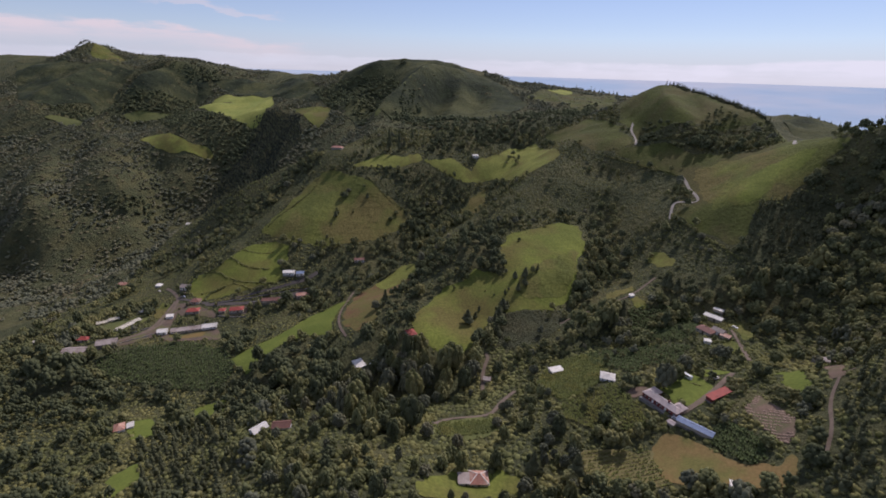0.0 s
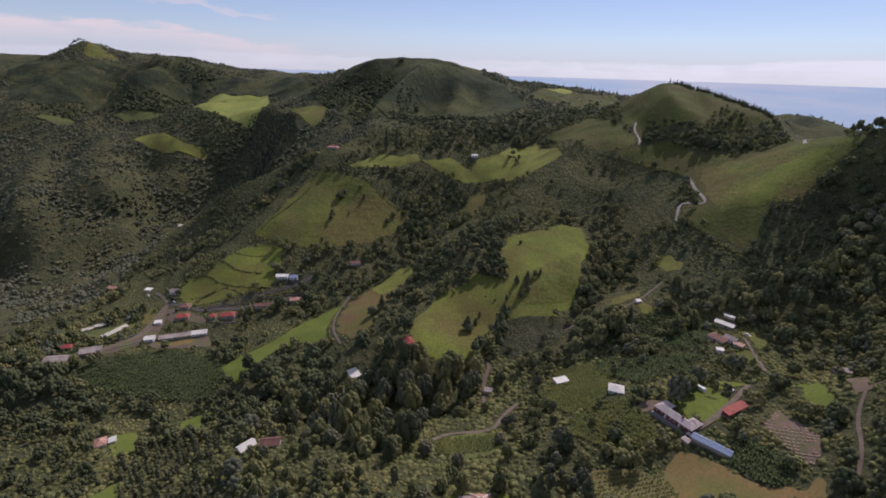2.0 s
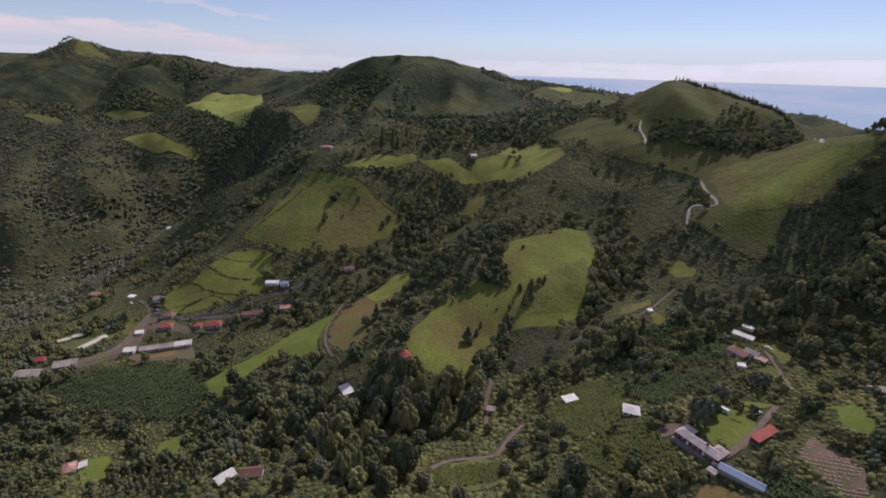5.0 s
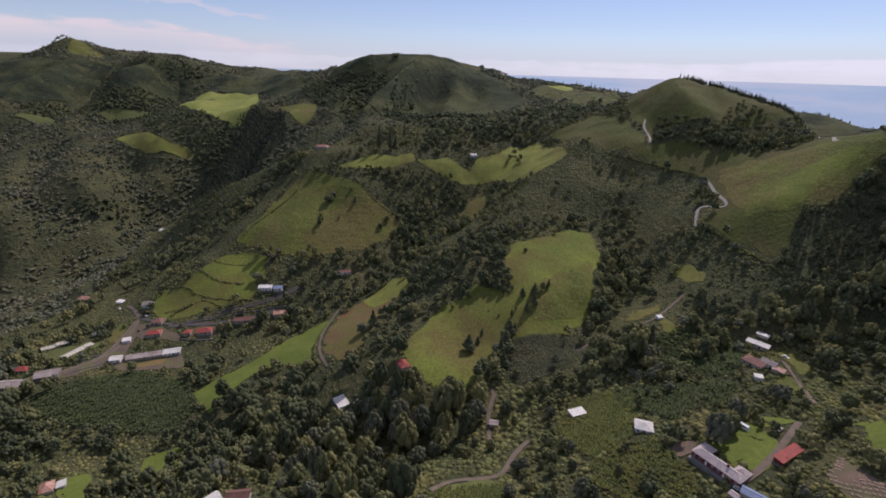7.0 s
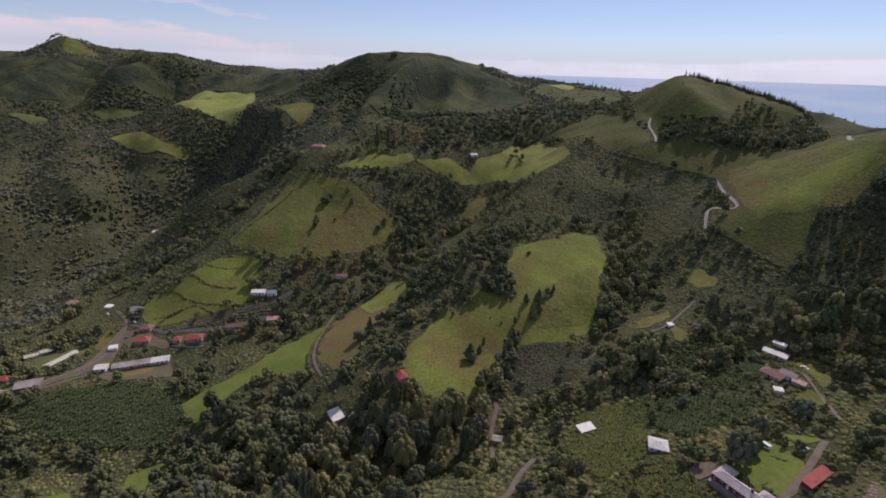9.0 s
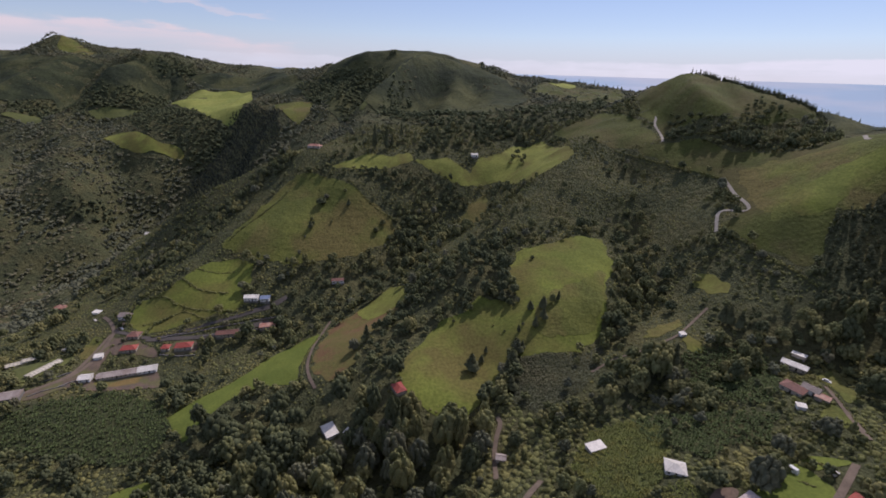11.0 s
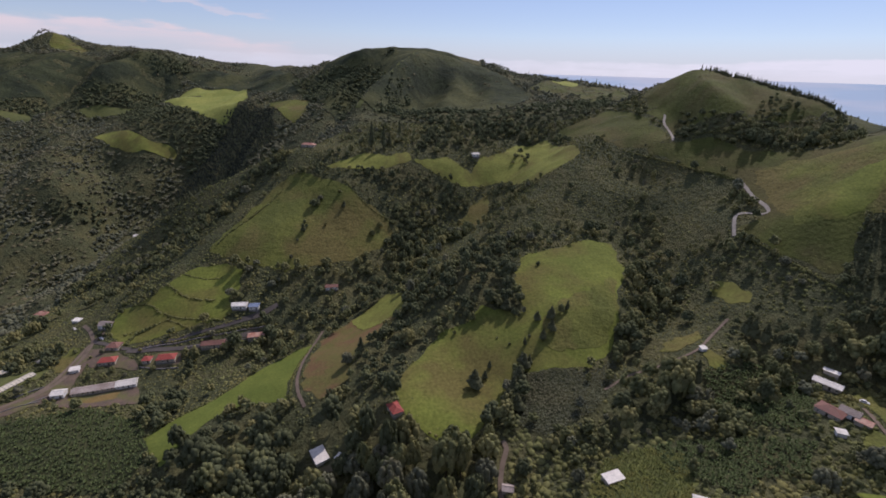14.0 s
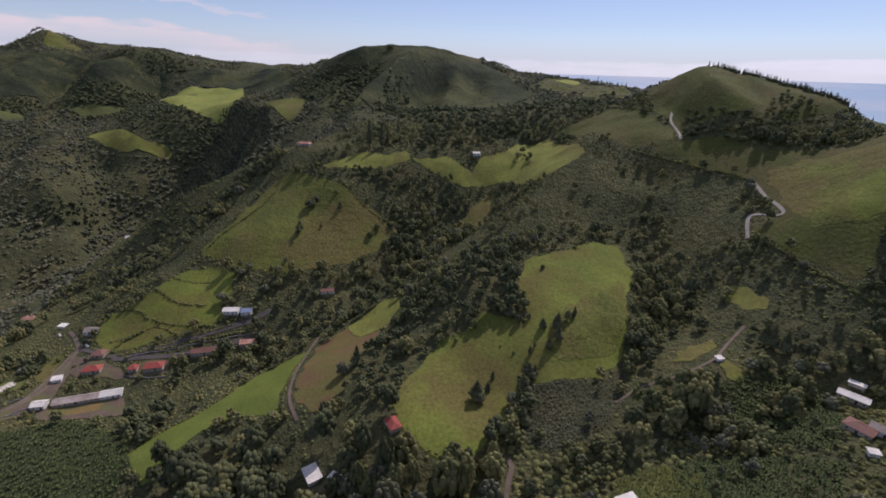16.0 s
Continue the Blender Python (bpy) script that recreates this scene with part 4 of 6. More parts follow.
def roof_mesh(L, W, z, rise, kind, eave=0.45):
    """Roof sheets with some thickness over a plan L by W."""
    bm = bmesh.new()
    x, y, t = L / 2 + eave, W / 2 + eave, 0.12
    if kind == "flat":
        slab(bm, [(-x, -y, z), (x, -y, z), (x, y, z + rise), (-x, y, z + rise)], [(-x, -y, z + t), (x, -y, z + t), (x, y, z + rise + t), (-x, y, z + rise + t)])
        return bm
    inset = min(x, y) * 0.95 if kind == "hip" else 0.0
    r0, r1 = (-x + inset, 0, z + rise), (x - inset, 0, z + rise)
    for lift, flip in ((0.0, True), (t, False)):
        c = [(-x, -y, z + lift), (x, -y, z + lift), (x, y, z + lift), (-x, y, z + lift)]
        a, b = (r0[0], 0, r0[2] + lift), (r1[0], 0, r1[2] + lift)
        for ring in ((c[0], c[1], b, a), (c[2], c[3], a, b), (c[1], c[2], b), (c[3], c[0], a)):
            if len(ring) == 3 and kind != "hip" and not lift:
                continue
            v = [bm.verts.new(p) for p in (ring[::-1] if flip else ring)]
            bm.faces.new(v)
    for p, q in (((-x, -y), (x, -y)), ((x, -y), (x, y)), ((x, y), (-x, y)), ((-x, y), (-x, -y))):
        v = [bm.verts.new((*p, z)), bm.verts.new((*q, z)), bm.verts.new((*q, z + t)), bm.verts.new((*p, z + t))]
        bm.faces.new(v)
    bmesh.ops.remove_doubles(bm, verts=bm.verts, dist=0.001)
    return bm


def house(name, label, x, y, yaw, L, W, wall_h, roof, rise, roof_mat, wall_mat, windows=True, category="house", ribs=True):
    """A small building on the slope: walls on a plinth, roof, windows, door."""
    c, s = math.cos(radians(yaw)), math.sin(radians(yaw))
    corners = [ground(x + c * a - s * b, y + s * a + c * b) for a in (-L / 2, L / 2) for b in (-W / 2, W / 2)]
    base = max(corners) * 0.4 + min(corners) * 0.6
    striped = name == "hip_house"
    ob = new("house" if striped else name)
    ob.matrix_world = pose(x, y, base, 0, 0, yaw)
    tagged(ob, label, category)
    down = base - min(corners) + 0.6
    bm = bmesh.new()
    box(bm, -L / 2, -W / 2, -down, L / 2, W / 2, wall_h)
    if roof == "gable":
        for sx in (-1, 1):
            e = sx * (L / 2)
            i = e - sx * 0.2
            slab(bm, [(i, -W / 2, wall_h), (i, W / 2, wall_h), (i, 0, wall_h + rise * 0.92)], [(e, -W / 2, wall_h), (e, W / 2, wall_h), (e, 0, wall_h + rise * 0.92)])
    bmesh.ops.recalc_face_normals(bm, faces=bm.faces)
    part("wall", bm, wall_mat, ob)
    bm = bmesh.new()
    box(bm, -L / 2 - 0.12, -W / 2 - 0.12, -down, L / 2 + 0.12, W / 2 + 0.12, 0.25)
    part("plinth", bm, "stone", ob)
    r = part("roof", roof_mesh(L, W, wall_h, rise, roof), roof_mat, ob)
    if roof != "flat" and ribs:
        bm = bmesh.new()
        box(bm, -L / 2 + (W / 2 if roof == "hip" else -0.4), -0.16, wall_h + rise + 0.03, L / 2 - (W / 2 if roof == "hip" else -0.4), 0.16, wall_h + rise + 0.19)
        part("ridge_cap", bm, roof_mat, r)
    if striped:
        X, Y = L / 2 + 0.45, W / 2 + 0.45
        e = X - 0.95 * min(X, Y)
        for sx in (-1, 1):
            for sy in (-1, 1):
                a, b = Vector((sx * X, sy * Y, wall_h + 0.1)), Vector((sx * e, 0, wall_h + rise + 0.12))
                bm = bmesh.new()
                box(bm, -0.2, 0, 0, 0.2, (b - a).length, 0.12)
                bmesh.ops.transform(bm, matrix=Matrix.Translation(a) @ (b - a).to_track_quat("Y", "Z").to_matrix().to_4x4(), verts=bm.verts)
                part("ridge_cap", bm, "whiteroof", r, "pale hip capping")
    if category == "greenhouse":
        for i in range(int(L / 2.4) + 1):
            u = -L / 2 + L * i / int(L / 2.4)
            bm = bmesh.new()
            for sy in (-1, 1):
                slab(bm, [(u - 0.12, sy * (W / 2 + 0.46), wall_h + 0.10), (u + 0.12, sy * (W / 2 + 0.46), wall_h + 0.10), (u + 0.12, 0, wall_h + rise + 0.10), (u - 0.12, 0, wall_h + rise + 0.10)][::sy], [(u - 0.12, sy * (W / 2 + 0.46), wall_h + 0.20), (u + 0.12, sy * (W / 2 + 0.46), wall_h + 0.20), (u + 0.12, 0, wall_h + rise + 0.20), (u - 0.12, 0, wall_h + rise + 0.20)][::sy])
            part("hoop", bm, "stone", ob)
    if windows:
        n = max(2, int(L / 2.8))
        for side in (-1, 1):
            for i in range(n):
                u = -L / 2 + L * (i + 0.5) / n
                door = side < 0 and i == n // 2
                bm = bmesh.new()
                yy = side * W / 2
                if door:
                    box(bm, u - 0.5, yy - 0.06, 0.25, u + 0.5, yy + 0.06, 2.3)
                    part("door", bm, "dark", ob)
                    continue
                box(bm, u - 0.62, yy - 0.07, 0.95, u + 0.62, yy + 0.07, 2.15)
                w = part("window", bm, "white", ob)
                bm = bmesh.new()
                for sx in (-1, 1):
                    box(bm, u + sx * 0.29 - 0.24, yy - 0.09, 1.05, u + sx * 0.29 + 0.24, yy + 0.09, 2.05)
                part("pane", bm, "glass", w)
    return ob


SITES = []


def site(x, y, r):
    SITES.append((x, y, r))


HOUSES = []


def plan(name, label, x, y, yaw, L, W, h, roof, rise, rm, wm, windows=True, category="house"):
    HOUSES.append((name, label, x, y, yaw, L, W, h, roof, rise, rm, wm, windows, category))
    n = max(1, round(L / W))
    for i in range(n):
        u = L * ((i + 0.5) / n - 0.5)
        site(x + u * math.cos(radians(yaw)), y + u * math.sin(radians(yaw)), max(W, L / n) / 2 + 3.2)


plan("house", "red hip-roofed village house with pale walls", -251, 436, 13, 11.5, 7.5, 2.9, "hip", 2.2, "redroof", "cream")
plan("house", "long red-roofed house with cream walls", -208, 440, 12, 13, 8, 2.9, "hip", 2.0, "redroof", "cream")
plan("outbuilding", "small red-roofed outbuilding beside a lane", -222, 438, 6, 6, 6, 2.6, "hip", 1.4, "redroof", "cream")
plan("house", "long rusty brown-roofed house by the lane", -177, 454, 10, 17, 7, 2.8, "gable", 1.8, "brownroof", "cream")
plan("house", "red-roofed house at the lane's end", -146, 465, 15, 13, 7, 2.8, "hip", 1.9, "orangeroof", "cream")
plan("house", "white house with a pale grey roof below terraces", -166, 487, 4, 12, 7, 3.2, "gable", 1.6, "whiteroof", "white")
plan("house", "small white house with a blue-grey roof", -154, 488, 8, 8, 7, 3.0, "gable", 1.5, "blueroof", "white")
plan("shed", "very long low shed with a mottled grey roof", -245.5, 409.5, 19, 27, 7.5, 2.3, "gable", 1.8, "greyroof", "cream", True, "shed")
plan("shed", "pale-roofed end of a long low shed", -226.0, 416.2, 19, 13, 7.8, 2.4, "gable", 1.9, "whiteroof", "white", True, "shed")
plan("house", "small white house at the end of a shed", -265, 402, 12, 8, 7, 2.8, "gable", 1.6, "whiteroof", "white")
plan("greenhouse", "long low pale plastic greenhouse", -339, 425, 35, 10, 5, 1.6, "gable", 1.0, "plastic", "plastic", False, "greenhouse")
plan("greenhouse", "short pale plastic greenhouse", -331, 431, 35, 9, 5, 1.6, "gable", 1.0, "plastic", "plastic", False, "greenhouse")
plan("greenhouse", "long cream plastic greenhouse with ribs", -303, 411, 68, 24, 6, 1.8, "gable", 1.2, "plastic", "plastic", False, "greenhouse")
plan("greenhouse", "small white plastic greenhouse", -311, 448, 70, 9, 4, 1.6, "gable", 0.9, "plastic", "plastic", False, "greenhouse")
plan("house", "orange-roofed farmhouse among trees", -430, 592, -8, 16, 8, 2.8, "hip", 2.0, "orangeroof", "cream")
plan("shed", "wide grey-roofed shed by the village yard", -322, 367, 10, 22, 10, 2.6, "gable", 2.0, "greyroof", "stone", False, "shed")
plan("shed", "tall grey-roofed shed with pale gable", -300, 375, 20, 15, 10, 3.2, "gable", 2.4, "greyroof", "stone", False, "shed")
plan("house", "small white-roofed house on a wooded spur", -418, 768, 0, 18, 8, 3.0, "gable", 1.8, "whiteroof", "white")
plan("house", "grey-roofed house above the lane", -283, 485, -6, 9, 8, 3.2, "gable", 2.2, "greyroof", "white")
plan("house", "orange-brown roofed cottage by the junction", -256, 453, 2, 9, 8, 2.8, "hip", 2.0, "brownroof", "cream")
plan("shed", "small pale-roofed hut on the village slope", -333, 517, -10, 7, 5, 2.4, "flat", 0.5, "whiteroof", "white", False, "shed")
plan("shed", "small pale flat-roofed hut beside the lane", -270, 426, 20, 6, 5, 2.4, "flat", 0.4, "whiteroof", "white", False, "shed")
plan("house", "pinkish red-roofed house at the meadow's edge", -20, 335, -62, 9, 6, 2.6, "hip", 1.6, "redroof", "cream")
plan("house", "white-roofed house deep in the trees", -61, 323, -58, 11, 7, 2.4, "flat", 0.6, "whiteroof", "white")
plan("shed", "little white-roofed shed among trees", -48, 317, -30, 5, 4, 2.3, "flat", 0.3, "whiteroof", "white", False, "shed")
plan("shed", "flat pale-roofed shed beside a field", 86, 286, 20, 9, 5, 2.5, "flat", 0.4, "whiteroof", "cream", False, "shed")
plan("house", "white pyramid-roofed cottage among cane", 111, 257, -20, 8.5, 7.5, 2.6, "hip", 1.6, "whiteroof", "white")
plan("house", "pale-roofed farmhouse on a spur", 219, 332, -50, 13, 6, 2.8, "gable", 1.4, "whiteroof", "cream")
plan("house", "weathered rusty-roofed farmhouse beside a yard", 198, 305, -60, 11, 8, 2.8, "hip", 1.9, "brownroof", "cream")
plan("outbuilding", "small rust-red roofed outbuilding in the farm yard", 207, 296, -55, 6, 4, 2.4, "flat", 0.5, "orangeroof", "cream", False)
plan("shed", "narrow pale-roofed lean-to behind the farmhouse", 226, 339, -50, 7, 2.5, 2.3, "flat", 0.4, "whiteroof", "cream", False, "shed")
plan("shed", "tiny pale-roofed shed below the terrace", 131, 211, -60, 3.4, 3.0, 2.1, "gable", 0.8, "shingle", "cream", False, "shed")
plan("house", "white-walled farm cottage beside a yard", 206, 303, -55, 8, 6, 2.8, "gable", 1.6, "greyroof", "white")
plan("shed", "tiny white shed below the farm", 191, 290, -20, 4, 3, 2.3, "flat", 0.3, "whiteroof", "white", False, "shed")
plan("shed", "tiny white-roofed shed on a ridge path", 164, 361, 10, 3.5, 2.8, 2.0, "flat", 0.4, "whiteroof", "white", False, "shed")
plan("shed", "long blue-roofed shed below the house", 141, 206, -45, 18, 4.6, 2.2, "gable", 1.1, "blueroof", "cream", False, "shed")
plan("shed", "long low red-roofed shed by the drive", 164.5, 227.8, 28, 17.5, 3.8, 2.2, "flat", 0.7, "redroof", "maroon", False, "shed")
plan("shed", "long low grey-roofed shed on the farm bench", 248, 256, -8, 15, 5, 2.2, "gable", 1.2, "greyroof", "cream", False, "shed")
plan("hip_house", "faded red-roofed cottage with pale ridges on a lawn", 23, 181, 0, 9, 8, 3.0, "hip", 2.4, "orangeroof", "cream")
plan("house", "small orange-red roofed cottage in trees", -224, 272, -60, 8, 6.5, 3.0, "hip", 2.2, "orangeroof", "white")
plan("outbuilding", "small pale-roofed annexe behind an orange cottage", -218, 275, -60, 5, 4, 2.6, "flat", 0.4, "whiteroof", "white")
plan("house", "pale-roofed white cottage in the wood", -104, 227, 50, 9, 5.5, 2.9, "gable", 1.8, "whiteroof", "white")
plan("house", "red-brown roofed white house in the wood", -91, 229, 8, 10, 6, 3.0, "gable", 2.0, "brownroof", "white")
plan("shed", "tiny white shed at the field's edge", 137, 164, -20, 3, 3, 2.2, "flat", 0.3, "whiteroof", "white", False, "shed")
plan("shed", "small grey hut beside a track", 38, 291, -10, 5, 4, 2.3, "gable", 1.2, "greyroof", "cream", False, "shed")
plan("house", "orange-roofed house on the knoll", -148, 686, -15, 16, 7, 2.8, "hip", 2.0, "orangeroof", "cream")
plan("house", "tiny white house above the high meadow", 50, 694, 10, 8, 6, 2.8, "gable", 1.6, "whiteroof", "white")
plan("house", "small red-roofed house below the knoll", -92, 514, 10, 11, 6, 2.7, "gable", 1.5, "brownroof", "white")
plan("house", "red-roofed house behind grey sheds", -329, 386, 5, 9, 6, 2.7, "hip", 1.7, "redroof", "cream")
plan("greenhouse", "low white plastic tunnel on a garden plot", -386, 402, -4, 13, 4, 1.4, "gable", 0.9, "plastic", "plastic", False, "greenhouse")
plan("outbuilding", "small grey flat-roofed annexe beside a cottage", 15.5, 180, 0, 5, 6, 3.0, "flat", 0.3, "greyroof", "cream")
site(-54, 331, 8), site(-48, 324, 6), site(-21, 324, 9), site(-14, 329, 9), site(-27, 330, 7), site(-66, 313, 9), site(-57, 311, 8), site(-70, 321, 7), site(-333, 418, 7), site(-325, 424, 7)
site(-50, 335, 6), site(130, 226, 9), site(124, 236, 8), site(137, 217, 8), site(16, 180, 6), site(160, 253, 4)

# ---- trees, shrubs and crops ----
rng = np.random.default_rng(7)
PHI = (1 + 5 ** 0.5) / 2
ICO_V = np.array([(-1, PHI, 0), (1, PHI, 0), (-1, -PHI, 0), (1, -PHI, 0), (0, -1, PHI), (0, 1, PHI), (0, -1, -PHI), (0, 1, -PHI), (PHI, 0, -1), (PHI, 0, 1), (-PHI, 0, -1), (-PHI, 0, 1)]) / math.hypot(1, PHI)
ICO_F = np.array([(0, 11, 5), (0, 5, 1), (0, 1, 7), (0, 7, 10), (0, 10, 11), (1, 5, 9), (5, 11, 4), (11, 10, 2), (10, 7, 6), (7, 1, 8), (3, 9, 4), (3, 4, 2), (3, 2, 6), (3, 6, 8), (3, 8, 9), (4, 9, 5), (2, 4, 11), (6, 2, 10), (8, 6, 7), (9, 8, 1)])


def without_underside(v, f):
    return f[v[f].mean(1)[:, 2] > -0.45]


ICO_F = without_underside(ICO_V, ICO_F)


def joined(pieces):
    vs, fs, n = [], [], 0
    for v, f in pieces:
        vs.append(v), fs.append(f + n)
        n += len(v)
    return np.concatenate(vs), np.concatenate(fs)


def clump(at, r, flat=0.8, rough=0.28):
    v, f = ICO_V, ICO_F
    a = rng.uniform(0, 6.28)
    v = v * (1 + rng.uniform(-rough, rough, (len(v), 1)))
    v = np.stack([v[:, 0] * math.cos(a) - v[:, 1] * math.sin(a), v[:, 0] * math.sin(a) + v[:, 1] * math.cos(a), v[:, 2] * flat], -1)
    return v * r + np.array(at), f


def leaves(at, r, count, size):
    """Loose leaf sprays on a ball, as small bent four-sided blades."""
    d = rng.normal(size=(count, 3))
    d[:, 2] = np.abs(d[:, 2]) - 0.25
    d /= np.linalg.norm(d, axis=1)[:, None]
    c = np.array(at) + d * r * rng.uniform(0.9, 1.12, (count, 1))
    u = np.cross(d, rng.normal(size=(count, 3)))
    u /= np.linalg.norm(u, axis=1)[:, None]
    w = np.cross(d, u) + d * rng.uniform(-0.4, 0.4, (count, 1))
    s = size * rng.uniform(0.6, 1.3, (count, 1))
    v = np.stack([c - u * s, c - w * s * 0.6 + d * s * 0.3, c + u * s, c + w * s * 0.6 + d * s * 0.2], 1).reshape(-1, 3)
    k = np.arange(count)[:, None] * 4
    return v, np.concatenate([k + [0, 1, 2], k + [0, 2, 3]])


def stem(h, r, lean=(0.0, 0.0), sides=5):
    """A tapered trunk."""
    v = []
    for z, q in ((-0.12, 1.25), (0.35, 0.8), (1.0, 0.4)):
        v += [(math.cos(6.2832 * i / sides) * r * q + lean[0] * z, math.sin(6.2832 * i / sides) * r * q + lean[1] * z, z * h) for i in range(sides)]
    f = []
    for k in range(2):
        for i in range(sides):
            a, b = k * sides + i, k * sides + (i + 1) % sides
            f += [(a, b, b + sides), (a, b + sides, a + sides)]
    return np.array(v), np.array(f)


def broad_crown(clumps, spray, blade, size=0.42):
    """A round crown, about 1 in radius on 0.2..1.6, of leafy clumps heaped on a dome."""
    out = [clump((0, 0, 0.74), 0.60, 0.80, 0.14)]
    for i in range(clumps):
        a = 6.2832 * (i * 0.618) + rng.uniform(-0.45, 0.45)
        e = math.asin(-0.25 + 1.2 * (i + 0.5) / clumps)
        reach = rng.uniform(0.50, 0.74)
        c = (reach * math.cos(a) * math.cos(e), reach * math.sin(a) * math.cos(e), 0.80 + 0.56 * math.sin(e))
        r = rng.uniform(0.55, 1.0) * size
        out.append(clump(c, r, 0.85, 0.24))
        out.append(leaves(c, r * 1.05, spray, blade))
    return joined(out)


def tall_crown(clumps, spray, blade):
    """A narrow upright crown for conifers, 0..3 high, its tiers of boughs uneven."""
    out = []
    for i in range(clumps):
        t = i / (clumps - 1)
        r = (0.50 * (1 - t) ** 0.8 + 0.09) * rng.uniform(0.85, 1.15)
        a = 6.2832 * i * 0.618
        c = (0.20 * (1 - t) * math.cos(a), 0.20 * (1 - t) * math.sin(a), 0.40 + 2.4 * t)
        out.append(clump(c, r * 0.9, 1.05, 0.26))
        out.append(leaves(c, r, spray, blade))
    return joined(out)


def blades(n, length, spread):
    """A tuft of arching leaves from one root (banana, flax or maize)."""
    out = []
    for i in range(n):
        a = 6.2832 * i / n + rng.uniform(-0.4, 0.4)
        c, s = math.cos(a), math.sin(a)
        w = length * 0.16
        v = np.array([(-s * w * 0.5, c * w * 0.5, 0.1), (s * w * 0.5, -c * w * 0.5, 0.1), (c * spread * 0.5 - s * w, s * spread * 0.5 + c * w, length * 0.75), (c * spread * 0.5 + s * w, s * spread * 0.5 - c * w, length * 0.75), (c * spread, s * spread, length * rng.uniform(0.5, 0.8))])
        out.append((v, np.array([(0, 1, 3), (0, 3, 2), (2, 3, 4)])))
    return joined(out)


BROAD = [broad_crown(8, 5, 0.085, 0.42) for _ in range(10)]
GRAND = [broad_crown(22, 8, 0.055, 0.32) for _ in range(10)]
ROUGH = [broad_crown(2, 2, 0.16, 0.56) for _ in range(8)]
SHRUB = [joined([clump((0, 0, 0.1), 0.72, 0.75, 0.35), leaves((0.1, 0, 0.15), 0.85, 7, 0.20)]) for _ in range(8)]
BRUSH = [joined([clump((0, 0, 0.05), 0.66, 0.6, 0.4), leaves((0.2, 0.1, 0.0), 0.8, 6, 0.24)]) for _ in range(8)]
MOUND = [joined([clump((0, 0, 0.05), 0.85, 0.6, 0.3), leaves((0, 0, 0.0), 0.9, 2, 0.35)]) for _ in range(6)]
SPIRE = [tall_crown(5, 4, 0.16) for _ in range(6)]
TUFT = [blades(6, 1.0, 0.7) for _ in range(4)]


def planted(name, protos, places, mat, label, category):
    """Many plants as one mesh: places are rows of x, y, z, width, height."""
    places = np.asarray(places, float)
    if not len(places):
        return None
    vs, fs, n = [], [], 0
    pick = rng.integers(0, len(protos), len(places))
    for k, (v, f) in enumerate(protos):
        p = places[pick == k]
        if not len(p):
            continue
        a = rng.uniform(0, 6.2832, len(p))
        c, s = np.cos(a)[:, None], np.sin(a)[:, None]
        x = (v[None, :, 0] * c - v[None, :, 1] * s) * p[:, 3:4] + p[:, 0:1]
        y = (v[None, :, 0] * s + v[None, :, 1] * c) * p[:, 3:4] + p[:, 1:2]
        z = v[None, :, 2] * p[:, 4:5] + p[:, 2:3]
        vs.append(np.stack([x, y, z], -1).reshape(-1, 3))
        fs.append((f[None] + (np.arange(len(p)) * len(v))[:, None, None]).reshape(-1, 3) + n)
        n += len(p) * len(v)
    me = mesh_from(name, np.concatenate(vs), np.concatenate(fs), mat)
    me.polygons.foreach_set("use_smooth", np.ones(len(me.polygons), bool))
    return tagged(new(name, me), label, category, kind="stuff")


def near_line(x, y, lines, gap):
    hit = np.zeros(len(x), bool)
    for lx, ly, w in lines:
        m = (x > lx.min() - 9) & (x < lx.max() + 9) & (y > ly.min() - 9) & (y < ly.max() + 9)
        if m.any():
            d = np.hypot(x[m, None] - lx[None], y[m, None] - ly[None]).min(1)
            hit[np.where(m)[0]] |= d < w / 2 + gap
    return hit


def plots(x, y, table, kinds=None):
    hit = np.zeros(len(x), bool)
    for _, kind, poly in table:
        if kinds is None or kind in kinds:
            hit |= inside(poly, x, y)
    return hit


def spots(x0, x1, y0, y1, step):
    """Loosely even places over a stretch of land."""
    X, Y = np.meshgrid(np.arange(x0, x1, step), np.arange(y0, y1, step))
    X = (X + rng.uniform(-0.48, 0.48, X.shape) * step).ravel()
    Y = (Y + rng.uniform(-0.48, 0.48, Y.shape) * step).ravel()
    k = np.abs(X) < Y * 1.02 + 45
    return X[k], Y[k]


def around_houses(x, y, gap=0.0):
    hit = np.zeros(len(x), bool)
    for hx, hy, r in SITES:
        hit |= np.hypot(x - hx, y - hy) < r + gap
    return hit


# near and middle ground
tx, ty = spots(-430, 440, 130, 770, 6.3)
open_land = (plots(tx, ty, FIELDS) & ~plots(tx, ty, [c for c in COVERS if c[0] == "meadow clump"])) | near_line(tx, ty, LANES, 3.2) | around_houses(tx, ty)
bare, brush = plots(tx, ty, COVERS, {"bare", "heath"}), plots(tx, ty, COVERS, {"brush", "cane", "flax", "banana"})
grove, dark = plots(tx, ty, COVERS, {"grove"}), plots(tx, ty, COVERS, {"conifer"})
lush_rows = plots(tx, ty, COVERS, {"banana"}) | plots(tx, ty, [c for c in COVERS if c[0] == "ridge scrub"])
grove &= ~lush_rows
bare &= ~grove & ~dark
brush &= ~grove & ~dark


